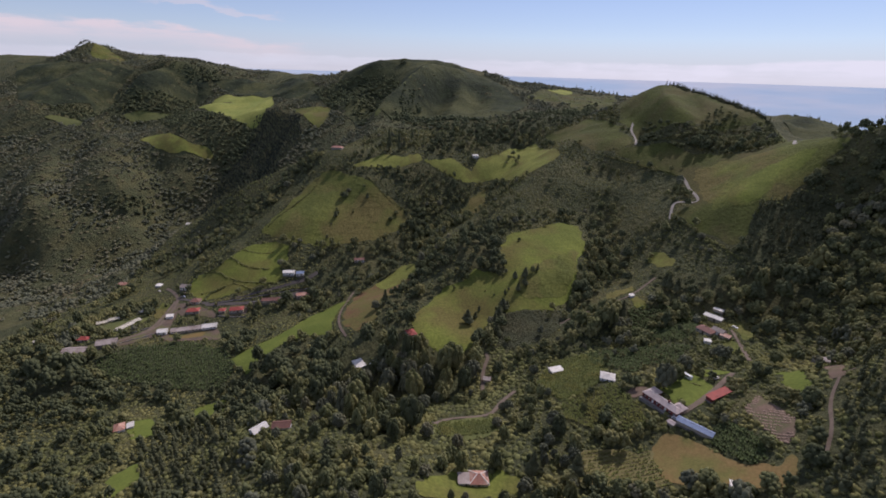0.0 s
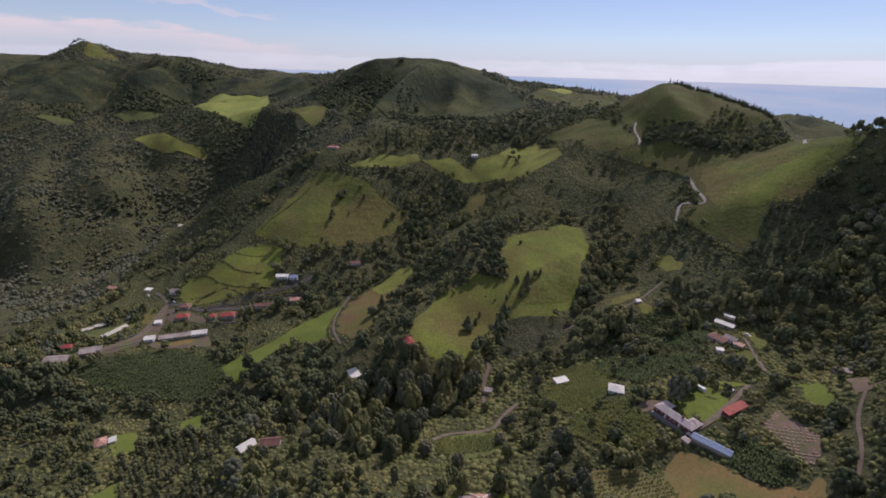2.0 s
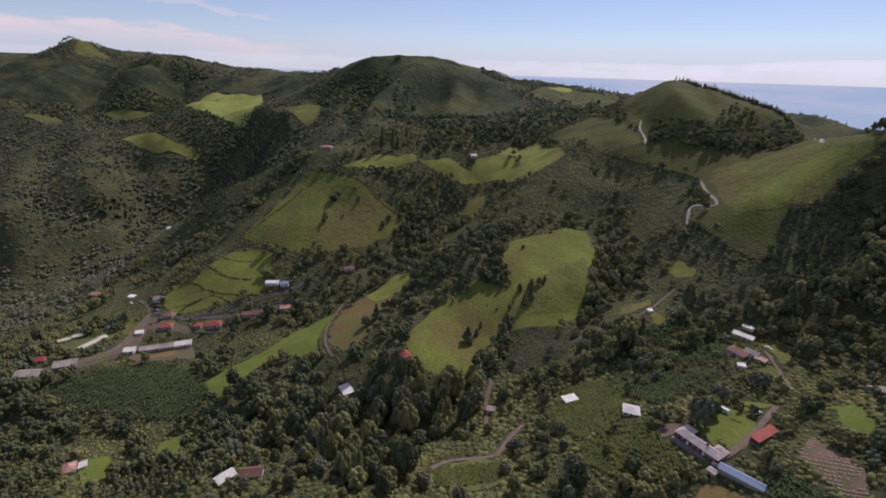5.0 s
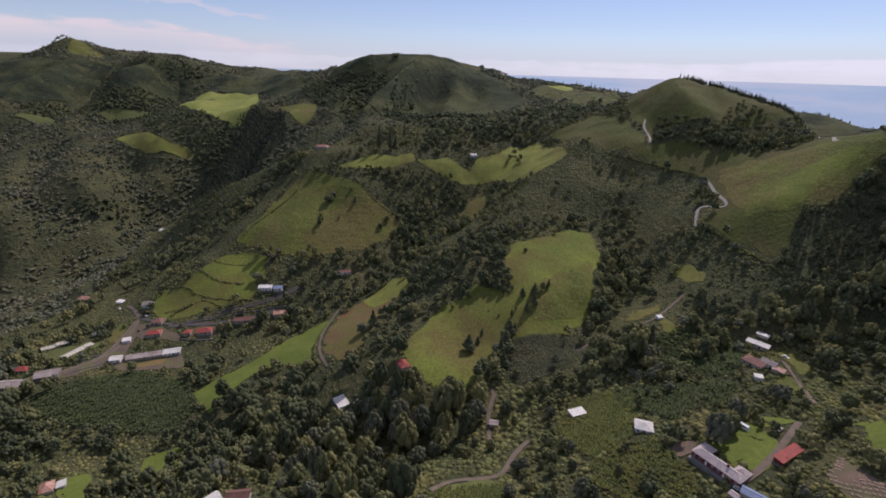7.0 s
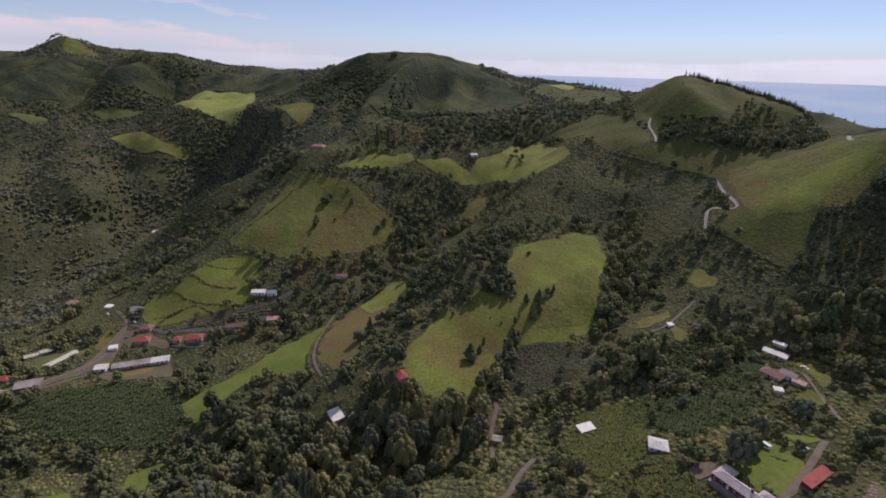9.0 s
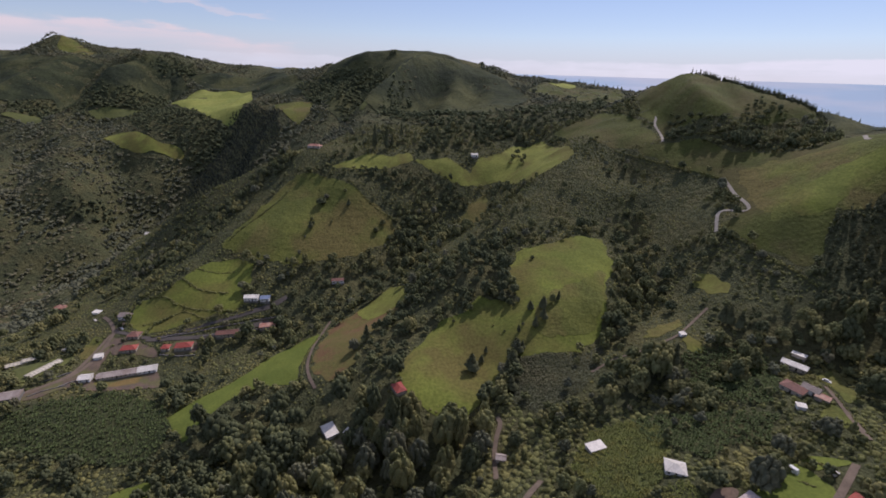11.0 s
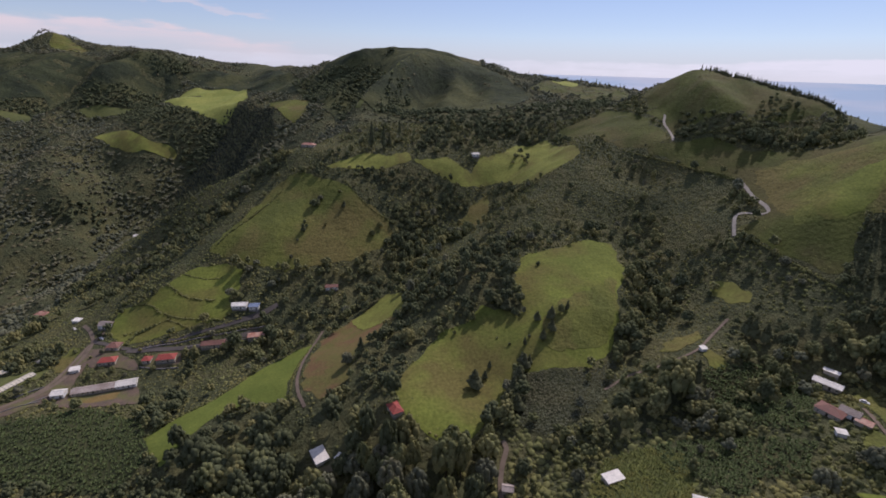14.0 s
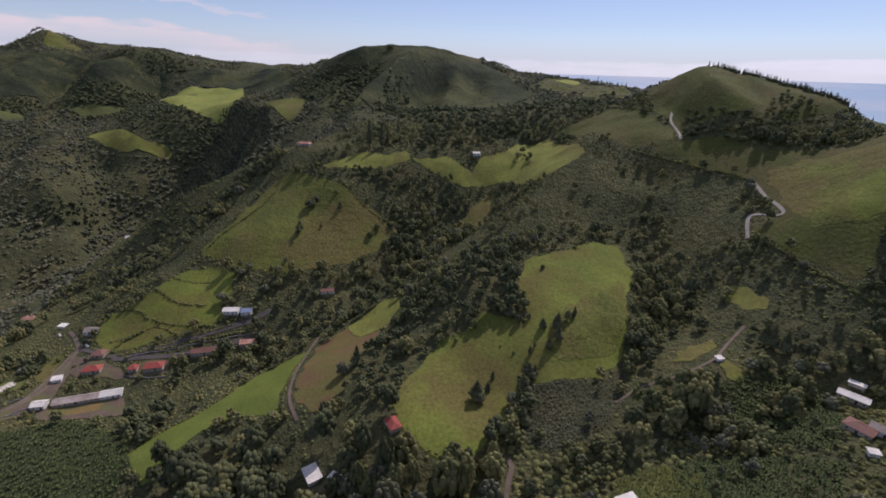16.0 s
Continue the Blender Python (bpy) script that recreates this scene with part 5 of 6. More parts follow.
def hollow(x, y, d=22.0):
    """How far the land lies below its surroundings: more in gullies, less on spurs."""
    h = height(np.concatenate([x + d, x - d, x, x, x]), np.concatenate([y, y, y + d, y - d, y])).reshape(5, -1)
    return np.clip((h[:4].mean(0) - h[4]) / 3.0, -1, 1)


gully = hollow(tx, ty)
patch = 0.8 * wobble(tx, ty, 55, 31) + 0.6 * wobble(tx, ty, 22, 32) + 0.6 * gully
luck = rng.random(len(tx))
is_tree = ~open_land & ~bare & ~brush & (luck < np.where(ty < 340, 0.62, 0.48) + 0.38 * patch)
is_tree = np.where(grove, ~open_land & (luck < np.where(ty < 345, 0.36, np.where(ty < 560, 0.52, 0.75))), is_tree)
is_tree |= ~open_land & bare & (luck < 0.006)
is_tree |= ~open_land & brush & (luck < np.where(ty < 345, 0.12, 0.03) + 0.40 * np.clip(gully + 0.3 * patch - 0.25, 0, 1))
is_tree &= ~dark
size = np.clip(2.5 + 1.2 * patch + np.abs(rng.normal(0, 1.35, len(tx))), 1.6, 6.4) + np.where(grove & (ty < 345), 3.0, np.where(grove & (ty < 560), 0.3, 0.0)) - np.where((ty > 580) & (~grove | (tx > 240)), 0.9, 0.0)
tz = height(tx, ty)
TREES = np.stack([tx, ty, tz, size, size * rng.uniform(1.0, 1.6, len(tx)) * np.where(grove & (ty < 345), 1.25, np.where((ty > 580) & (tx > 240), 0.75, 1.0))], -1)[is_tree]
slim = rng.random(len(TREES)) < 0.20 + 0.15 * (TREES[:, 1] < 300)
TREES[slim, 3] *= 0.76
TREES[slim, 4] *= 1.25
k = dark & ~open_land & (luck < 0.85)
SPIRES = np.stack([tx, ty, tz, 2.6 + 0.5 * patch, rng.uniform(2.4, 3.8, len(tx))], -1)[k]
SPIRES[:, 3] += 0.6

bx, by = spots(-430, 440, 130, 770, 3.25)
shut = plots(bx, by, FIELDS) | near_line(bx, by, LANES, 1.4) | around_houses(bx, by, -3.4)
bb, bu = plots(bx, by, COVERS, {"bare", "heath"}), plots(bx, by, COVERS, {"brush"})
shut |= plots(bx, by, COVERS, {"flax", "cane", "banana"})
thick = wobble(bx, by, 30, 41) + 0.5 * wobble(bx, by, 12, 42)
luck = rng.random(len(bx))
bs = rng.uniform(0.8, 1.7, len(bx)) * (1.15 + 0.35 * thick) * np.where(by < 320, 1.3, 1.0)
bz = height(bx, by)
SHRUBS = np.stack([bx, by, bz, bs, bs * rng.uniform(0.8, 1.3, len(bx))], -1)[~shut & ~bb & ~bu & (luck < np.where(plots(bx, by, COVERS, {"conifer"}) & (by < 300), 0.85, np.where(plots(bx, by, COVERS, {"grove", "conifer"}), 0.22, np.where(by < 320, 0.92, 0.70))))]
bs = rng.uniform(0.7, 1.8, len(bx)) * np.where(bb, 0.7, 1.0) * (1 + 0.3 * thick) * np.where(by < 345, 1.9, 1.0)
LOWBUSH = np.stack([bx, by, bz, bs, bs * rng.uniform(0.6, 1.0, len(bx))], -1)[~shut & ((bu & (luck < 0.90)) | (bb & ~bu & (luck < 0.10)))]

gx2, gy2 = spots(-300, 420, 300, 760, 4.6)
on = plots(gx2, gy2, FIELDS, {"bright", "olive", "fresh", "ruddy"}) & (rng.random(len(gx2)) < 0.16 + 0.30 * (wobble(gx2, gy2, 26, 81) + 0.7 * wobble(gx2, gy2, 9, 82) > 0.55)) & ~near_line(gx2, gy2, LANES, 0.8)
gx2, gy2 = gx2[on], gy2[on]
gs = rng.uniform(0.25, 0.9, len(gx2))
planted("tussocks", BRUSH, np.stack([gx2, gy2, height(gx2, gy2) + 0.15, gs, gs * rng.uniform(0.6, 1.0, len(gx2))], -1), "bush", "small dark tussocks and bushes scattered over pasture", "shrubs")

# the nearest trees are things of their own; the rest are woodland
gap = np.hypot(TREES[:, 0], TREES[:, 1] - 230)
order = np.argsort(gap)
NEAR, WOOD = TREES[order[:260]], TREES[order[260:]]
BIG = WOOD[:, 3] > 4.4
# The -0.9 term paints a cloud's shadow with darker leaves at the near left.
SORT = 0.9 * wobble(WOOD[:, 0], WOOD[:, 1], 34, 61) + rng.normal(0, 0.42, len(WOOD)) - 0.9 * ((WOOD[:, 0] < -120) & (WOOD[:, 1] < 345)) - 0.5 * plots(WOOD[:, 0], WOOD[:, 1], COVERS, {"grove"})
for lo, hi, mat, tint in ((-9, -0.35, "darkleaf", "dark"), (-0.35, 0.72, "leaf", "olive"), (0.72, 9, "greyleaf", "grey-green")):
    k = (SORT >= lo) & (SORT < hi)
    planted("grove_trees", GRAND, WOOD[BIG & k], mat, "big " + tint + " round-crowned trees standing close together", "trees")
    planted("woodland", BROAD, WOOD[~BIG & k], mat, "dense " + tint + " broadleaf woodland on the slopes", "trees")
planted("conifer_wood", SPIRE, SPIRES, "needle", "dense dark conifer plantation on a steep bank", "trees")
planted("brushwood", BRUSH, LOWBUSH, "bush", "fine low brush and bracken on open slopes", "shrubs")
planted("scrub", SHRUB, SHRUBS, "bush", "low olive green scrub covering the hillsides", "shrubs")

# far slopes and hills
fx, fy = spots(-1350, 700, 540, 1960, 8.2)
k = ((fy > 770) | (fx < -430)) & ((fy < 1560) | (fx < -560)) & (plots(fx, fy, COVERS, {"wood"}) | ~((fx > -265) & (fx < 100) & (fy > 1090)))
fx, fy = fx[k], fy[k]
shut = plots(fx, fy, FIELDS)
fb, fu = plots(fx, fy, COVERS, {"bare", "heath"}), plots(fx, fy, COVERS, {"brush"})
fd = plots(fx, fy, COVERS, {"conifer"})
fg = hollow(fx, fy, 34.0)
thick = 0.8 * wobble(fx, fy, 90, 51) + 0.5 * wobble(fx, fy, 35, 52) + 0.7 * fg
luck = rng.random(len(fx))
wood = ~shut & ~fd & ~fb & (thick > np.where(fu, -0.2, -0.25)) & (luck < 0.74)
deep = plots(fx, fy, COVERS, {"wood"}) & ~shut & (luck < 0.86)
wood &= ~deep
low = ~shut & ~fd & ~wood & ~deep & (luck < np.where(fb, 0.12, np.clip(0.82 + 0.35 * thick, 0.3, 0.95)))
fz = height(fx, fy) - 0.4
fs = np.clip(4.2 + 1.2 * thick + rng.normal(0, 0.7, len(fx)), 2.4, 6.5)
# Far woods carry the bluish haze of distance in their leaf colour.
planted("woodland", ROUGH, np.stack([fx, fy, fz, fs, fs * rng.uniform(0.7, 1.05, len(fx))], -1)[wood], "greyleaf", "dark scrubby woodland on the far slopes, haze painted into its grey", "trees")
planted("woodland", ROUGH, np.stack([fx, fy, fz, fs * 1.3, fs * rng.uniform(0.8, 1.4, len(fx))], -1)[deep], "darkleaf", "dark closed woodland in the folds of the hills", "trees")
fs = rng.uniform(2.0, 5.2, len(fx))
planted("scrub", MOUND, np.stack([fx, fy, fz, fs, fs * rng.uniform(0.6, 1.0, len(fx))], -1)[low], "heather", "low brown green scrub on the far slopes", "shrubs")

# Conifers whose dark needles paint the scarp's shade.
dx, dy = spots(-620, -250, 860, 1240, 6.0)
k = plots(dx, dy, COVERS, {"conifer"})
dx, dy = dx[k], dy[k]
planted("conifer_wood", SPIRE, np.stack([dx, dy, height(dx, dy), rng.uniform(2.8, 4.0, len(dx)), rng.uniform(1.4, 2.4, len(dx))], -1), "shade_fir", "dense conifers on a steep scarp, shade painted into their needles", "trees")

# small wind-bent trees along the far crests
cx, cy, cs = [], [], []
for x0, y0, x1, y1, n in ((-1250, 1762, -1205, 1748, 26), (-1330, 1808, -1290, 1795, 14), (-1120, 1735, -960, 1650, 16), (-900, 1585, -730, 1560, 70), (-700, 1900, -620, 1960, 16), (-589, 2000, -420, 1700, 8), (-104, 1236, -92, 1230, 9), (110, 1140, 260, 1300, 30), (300, 1370, 512, 1459, 26), (335, 738, 380, 680, 130), (380, 676, 398, 604, 170), (398, 600, 385, 545, 34), (930, 1300, 1150, 1200, 30)):
    u = np.linspace(0, 1, n) + rng.uniform(-0.03, 0.03, n)
    cx += list(x0 + (x1 - x0) * u + rng.normal(0, 4, n))
    cy += list(y0 + (y1 - y0) * u + rng.normal(0, 4, n))
    cs += list(rng.uniform(0.75, 1.25, n) * (2.2 if y0 < 800 else 4.0 if y0 < 1700 else 2.8))
cx, cy, cs = np.array(cx), np.array(cy), np.array(cs)
planted("crest_trees", SPIRE + BROAD[:3], np.stack([cx, cy, height(cx, cy) - 0.35 * cs, cs, cs * rng.uniform(0.7, 1.2, len(cx))], -1), "needle", "dark wind-bent trees along the hill crests", "trees")


def rows_of(name, protos, kinds, table, gap_row, gap_plant, turn, size, mat, label, jitter=0.25):
    """Planted rows over the plots of a kind."""
    out = []
    for _, kind, poly in table:
        if kind not in kinds:
            continue
        px, py = np.array(poly, float).T
        r = np.hypot(px - px.mean(), py - py.mean()).max() + 4
        U, V = np.meshgrid(np.arange(-r, r, gap_plant), np.arange(-r, r, gap_row))
        U, V = U + rng.normal(0, jitter, U.shape), V + rng.normal(0, jitter, V.shape)
        c, s = math.cos(turn), math.sin(turn)
        X, Y = (px.mean() + U * c - V * s).ravel(), (py.mean() + U * s + V * c).ravel()
        k = inside(poly, X, Y) & ~near_line(X, Y, LANES, 0.6) & ~around_houses(X, Y, -2.0)
        X, Y = X[k], Y[k]
        w = size * rng.uniform(0.7, 1.25, len(X))
        out.append(np.stack([X, Y, height(X, Y) + 0.15, w, w * rng.uniform(0.9, 1.3, len(X))], -1))
    return planted(name, protos, np.concatenate(out), mat, label, "crops")


PLANTATION, GROVE = [f for f in FIELDS if f[0] == "plantation"], [f for f in FIELDS if f[0] == "banana grove"]
rows_of("plantation_rows", TUFT, {"crop"}, PLANTATION, 2.7, 2.3, 0.5, 2.1, "cropleaf", "dark green broad-leaved plants in close rows", 0.55)
rows_of("banana_plants", TUFT, {"crop"}, GROVE, 1.7, 1.6, 0.7, 2.1, "cropleaf", "tall glossy banana plants growing close together", 0.4)
rows_of("crop_rows", TUFT, {"rows"}, FIELDS, 2.4, 1.3, 0.15, 1.15, "yellowleaf", "rows of low yellow green plants on tilled soil")
rows_of("cane_stand", TUFT, {"cane"}, COVERS, 1.5, 1.3, 0.9, 1.5, "yellowleaf", "yellow green cane and tall grass on a bank", 0.5)
rows_of("banana_plants", TUFT, {"banana"}, COVERS, 1.9, 1.8, 0.4, 2.0, "cropleaf", "bright banana plants growing on a bank", 0.6)
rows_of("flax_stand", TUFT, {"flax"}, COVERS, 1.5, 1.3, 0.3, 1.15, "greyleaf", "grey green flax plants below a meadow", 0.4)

# ---- the nearest and the lone trees, each a thing ----


def unit(v, low):
    """Crown corners scaled so that the plant is one high and one in radius."""
    v = v.copy()
    z0, z1 = v[:, 2].min(), v[:, 2].max()
    v[:, 2] = low + (v[:, 2] - z0) / (z1 - z0) * (1 - low)
    v[:, :2] /= np.hypot(v[:, 0], v[:, 1]).max()
    return v


def limbs(top, reach, n):
    """A trunk with limbs that fork into the crown."""
    out = [stem(top, 0.075, (0.05, 0.03))]
    for i in range(n):
        a = 6.2832 * i / n + 0.5
        v, f = stem(top * 0.8, 0.035, (0, 0), 4)
        tilt = reach / top
        v = np.stack([v[:, 0] + v[:, 2] * tilt * math.cos(a), v[:, 1] + v[:, 2] * tilt * math.sin(a), v[:, 2] + top * 0.35], -1)
        out.append((v, f))
    return joined(out)


def tree_model(kind, k):
    if kind == "broad":
        crown, low, mat, wood = broad_crown(30, 15, 0.052, 0.30), 0.10, ("leaf", "darkleaf", "leaf", "greyleaf")[k % 4], limbs(0.5, 0.35, 4)
    elif kind == "upright":
        crown, low, mat, wood = tall_crown(12, 16, 0.085), 0.06, "needle", limbs(0.6, 0.12, 2)
    else:
        crown, low, mat, wood = tall_crown(14, 14, 0.085), 0.04, "needle", limbs(0.7, 0.10, 2)
    top = new("tree")
    for name, (v, f), m in (("trunk", wood, "bark"), ("crown", (unit(crown[0], low), crown[1]), mat)):
        o = new(name, mesh_from(name, v, f, m))
        o.data.polygons.foreach_set("use_smooth", np.ones(len(f), bool))
        o.parent = top
    words = {"broad": "round-crowned dark green broadleaf tree", "upright": "narrow dark upright evergreen tree", "spire": "tall tapering dark conifer"}
    tagged(top, words[kind] + " on a slope", "tree")
    return top


MODELS = {"broad": [tree_model("broad", k) for k in range(8)], "upright": [tree_model("upright", k) for k in range(3)], "spire": [tree_model("spire", k) for k in range(1)]}
FREE = {k: list(v) for k, v in MODELS.items()}


def tree(kind, x, y, w, h, label="", group=""):
    """A tree of that kind, w in radius and h high, standing at x, y."""
    m = pose(x, y, ground(x, y) - 0.1, 0, 0, random.uniform(0, 360)) @ Matrix.Diagonal((w, w, h, 1))
    if FREE[kind]:
        ob = FREE[kind].pop()
        ob.matrix_basis = m
    else:
        ob = copy_thing(random.choice(MODELS[kind]), Matrix.Identity(4))
        ob.matrix_basis = m
    return tagged(ob, label, group=group)


UPRIGHT = [(26.5, 359.5, 3.6, 12), (37.4, 373.8, 1.4, 5), (33.7, 366.0, 1.5, 6), (71.7, 381.5, 1.9, 8.5), (56.9, 370.4, 2.4, 8), (61.1, 368.3, 1.7, 7), (79.8, 396.9, 2.5, 9), (92.1, 403.3, 1.5, 7.5), (70.7, 397.6, 2.2, 7), (-92.5, 594.4, 2.3, 7), (57.4, 366.9, 3.0, 10), (53.2, 358.4, 3.3, 11), (49.1, 351.0, 3.3, 12)]
UPRIGHT += [(44.6, 342.3, 3.2, 12), (49.4, 339.8, 3.2, 10), (-127.5, 563.8, 2.2, 8), (60.3, 381.8, 1.3, 6), (53.0, 415.6, 3.3, 9), (78.2, 387.4, 2.2, 9)]
for x, y, w, h in UPRIGHT:
    tree("upright", x, y, w * 1.75, h * 1.1, "narrow dark evergreen tree on open pasture", "trees on the meadow")
for x, y, w, h in ((49.5, 181, 4.4, 17), (71, 180, 5.6, 16), (197.6, 368.3, 5.0, 16), (148.8, 338.1, 5.4, 16), (195.9, 371.8, 5, 15), (203, 364.3, 4.5, 14), (-47.9, 396, 5.0, 14)):
    tree("upright", x, y, w, h, "tall dark evergreen standing above the shrubs")
LONE = [(63.8, 385.8, 1.2, 3), (87.0, 400.5, 2.9, 8), (57.7, 409.2, 3.4, 7), (28.0, 410.9, 3.4, 8), (63.8, 409.3, 1.9, 5), (15.7, 402.4, 1.5, 4), (51.3, 386.1, 1.2, 2), (44.3, 394.2, 0.9, 1.5), (-122.8, 596.0, 6.4, 9), (-118.3, 602.7, 4.0, 6), (-128.8, 574.9, 2.2, 4.5), (-126.0, 569.8, 2.2, 4), (-129.0, 564.2, 1.9, 4), (-61.6, 577.2, 3.9, 7)]
LONE += [(-55.5, 588.2, 4.0, 7), (-131.1, 552.7, 1.3, 3), (-133.2, 535.3, 2.1, 5), (-98.1, 606.4, 2.3, 4), (-84.6, 629.6, 2.7, 5), (83.2, 461.7, 2.1, 4), (-108.0, 574.2, 1.6, 4)]
for x, y, w, h in LONE:
    tree("broad", x, y, w, h, "small dark round tree on open pasture", "trees on the meadow")
for x, y, w, h in ((86.8, 168, 5.3, 11), (96.7, 167, 5.3, 10), (129, 170, 5, 9), (139.3, 241, 7.2, 18), (150, 249, 6.5, 13), (162, 262, 6.0, 11), (195, 203, 6.8, 12), (168, 163, 6.2, 11), (138.8, 158, 4.5, 6), (190, 271, 5.7, 10), (-16.6, 398, 6.8, 13), (-56, 388, 4.5, 10)):
    tree("broad", x, y, w, h, "big dark broadleaf tree beside a clearing")
for x, y, w, h in ((-73.0, 681.4, 5.5, 31), (-59.2, 682.8, 4.6, 28), (-43.5, 725.5, 3.9, 21), (-53.3, 692.6, 3.7, 17)):
    tree("spire", x, y, w, h, "very tall dark tapering conifer above houses", "tall conifers")
for x, y, z, w, h in NEAR:
    tree("broad", x, y, w * 1.08, h * 1.75)


# ---- hedges and banks ----


def hedge(kind, w, pts):
    """A dense uneven row of shrub clumps along a line."""
    x, y, a = along(pts, w * 0.9)
    z = height(x, y)
    flat = 0.5 if kind == "bank" else 0.85
    pieces = []
    for p, q, r in zip(x + rng.normal(0, 0.35 * w, len(x)), y + rng.normal(0, 0.35 * w, len(x)), z):
        s = w * rng.uniform(0.5, 1.15)
        pieces += [clump((p, q, r + s * 0.3), s * 0.85, flat, 0.35), leaves((p, q, r + s * 0.25), s, 6, s * 0.4)]
    v, f = joined(pieces)
    label = "overgrown dark grassy terrace bank" if kind == "bank" else "low dark uneven hedge along a field edge"
    return tagged(new("hedge", mesh_from("hedge", v, f, "bush")), label, "hedge")


hedge("bank", 1.7, [(-242, 516), (-229, 506), (-212, 498), (-191, 495)])
hedge("bank", 1.5, [(-270, 503), (-249, 497), (-237, 488), (-214, 478), (-179, 475)])
hedge("bank", 1.5, [(-256, 467), (-239, 472), (-225, 480)])
hedge("hedge", 0.9, [(-232, 528), (-213, 523), (-194, 522)])
hedge("hedge", 1.1, [(-97, 620), (-79, 607), (-61, 601), (-44, 598)])
hedge("hedge", 1.3, [(204, 630), (225, 612), (248, 582), (265, 560), (276, 537)])
hedge("hedge", 1.3, [(238, 464), (244, 437), (250, 410), (258, 379)])
hedge("hedge", 1.2, [(270, 614), (295, 594), (327, 581), (355, 564), (381, 548)])
hedge("hedge", 1.2, [(-132, 422), (-141, 405), (-153, 387), (-171, 374), (-183, 357)])
hedge("hedge", 1.0, [(-90, 368), (-96, 399), (-96, 432), (-91, 445)])
hedge("hedge", 0.9, [(168, 263), (172, 253), (175, 246)])
hedge("hedge", 0.8, [(158, 245), (160, 242), (162, 240)])
hedge("hedge", 0.9, [(133, 245), (141, 249)])
hedge("hedge", 0.9, [(222, 311), (215, 288), (209, 269)])
hedge("hedge", 0.9, [(197, 283), (203, 279), (209, 275)])
hedge("hedge", 1.0, [(-261, 451), (-231, 454), (-197, 464), (-163, 477)])
hedge("hedge", 1.2, [(-361, 449), (-355, 476), (-323, 476)])
hedge("hedge", 1.8, [(-284, 491), (-284, 503), (-274, 512), (-259, 516), (-249, 520)])
hedge("hedge", 2.0, [(-247, 456), (-248, 465), (-243, 470), (-236, 473)])
hedge("hedge", 1.2, [(-240, 452), (-207, 457), (-176, 465), (-142, 477)])
hedge("hedge", 1.4, [(-164, 621), (-179, 596), (-198, 578), (-212, 559)])
hedge("bank", 1.3, [(-226, 479), (-208, 472), (-201, 467)])

for h in HOUSES:
    house(*h)


def farmhouse(x, y, yaw):
    """A long hip-roofed house with two short wings round a lawn side."""
    z = max(ground(x, y), ground(x + 4, y - 8), ground(x - 4, y + 8)) - 0.3
    ob = tagged(new("farmhouse"), "long maroon farmhouse with grey hip roofs and two wings", "house")
    ob.matrix_world = pose(x, y, z, 0, 0, yaw)
    for name, cx, cy, L, W in (("main", 0, 0, 22, 5.6), ("wing", -8.2, 4.6, 5.4, 5.2), ("wing", 8.2, 4.6, 5.4, 5.2)):
        bm = bmesh.new()
        box(bm, cx - L / 2, cy - W / 2, -1.6, cx + L / 2, cy + W / 2, 3.1)
        part("wall", bm, "maroon", ob, "dark maroon painted wall")
        bm = bmesh.new()
        box(bm, cx - L / 2 - 0.1, cy - W / 2 - 0.1, -1.6, cx + L / 2 + 0.1, cy + W / 2 + 0.1, 0.2)
        part("plinth", bm, "stone", ob)
        bm = roof_mesh(L, W, 3.1, 2.0, "hip") if name == "main" else roof_mesh(W, L, 3.08, 1.9, "hip")
        turn = Matrix.Translation((cx, cy, 0)) @ (Matrix.Rotation(radians(90), 4, "Z") if name == "wing" else Matrix.Identity(4))
        bmesh.ops.transform(bm, matrix=turn, verts=bm.verts)
        r = part("roof", bm, "shingle", ob, "grey sheet roof with pale ridge caps")
        if name == "main":
            bm = bmesh.new()
            box(bm, -7.9, -0.17, 5.12, 7.9, 0.17, 5.28)
            part("ridge_cap", bm, "whiteroof", r)
    for side, zz in ((-1, 0.0),):
        for i in range(8):
            u = -9.6 + 2.75 * i
            bm = bmesh.new()
            if i in (2, 5):
                box(bm, u - 0.5, -2.87, 0.2, u + 0.5, -2.73, 2.35)
                part("door", bm, "white", ob)
                continue
            box(bm, u - 0.6, -2.88, 0.9, u + 0.6, -2.72, 2.2)
            w = part("window", bm, "white", ob, "white-framed sash window")
            bm = bmesh.new()
            for sx in (-1, 1):
                box(bm, u + sx * 0.28 - 0.23, -2.9, 1.0, u + sx * 0.28 + 0.23, -2.7, 2.1)
            part("pane", bm, "glass", w)
    for sx in (-1, 1):
        bm = bmesh.new()
        box(bm, sx * 11 - 0.08, -1.0, 0.9, sx * 11 + 0.08, 0.6, 2.2)
        part("window", bm, "glass", ob)
    bm = bmesh.new()
    box(bm, 3.5, -0.5, 4.6, 4.4, 0.5, 6.2)
    part("chimney", bm, "maroon", ob)
    bm = bmesh.new()
    box(bm, -11.5, -4.9, -1.8, 8.5, -2.95, 0.12)
    part("terrace", bm, "stone", ob, "pale stone terrace along the front")
    return ob


farmhouse(131.3, 225.2, -60)


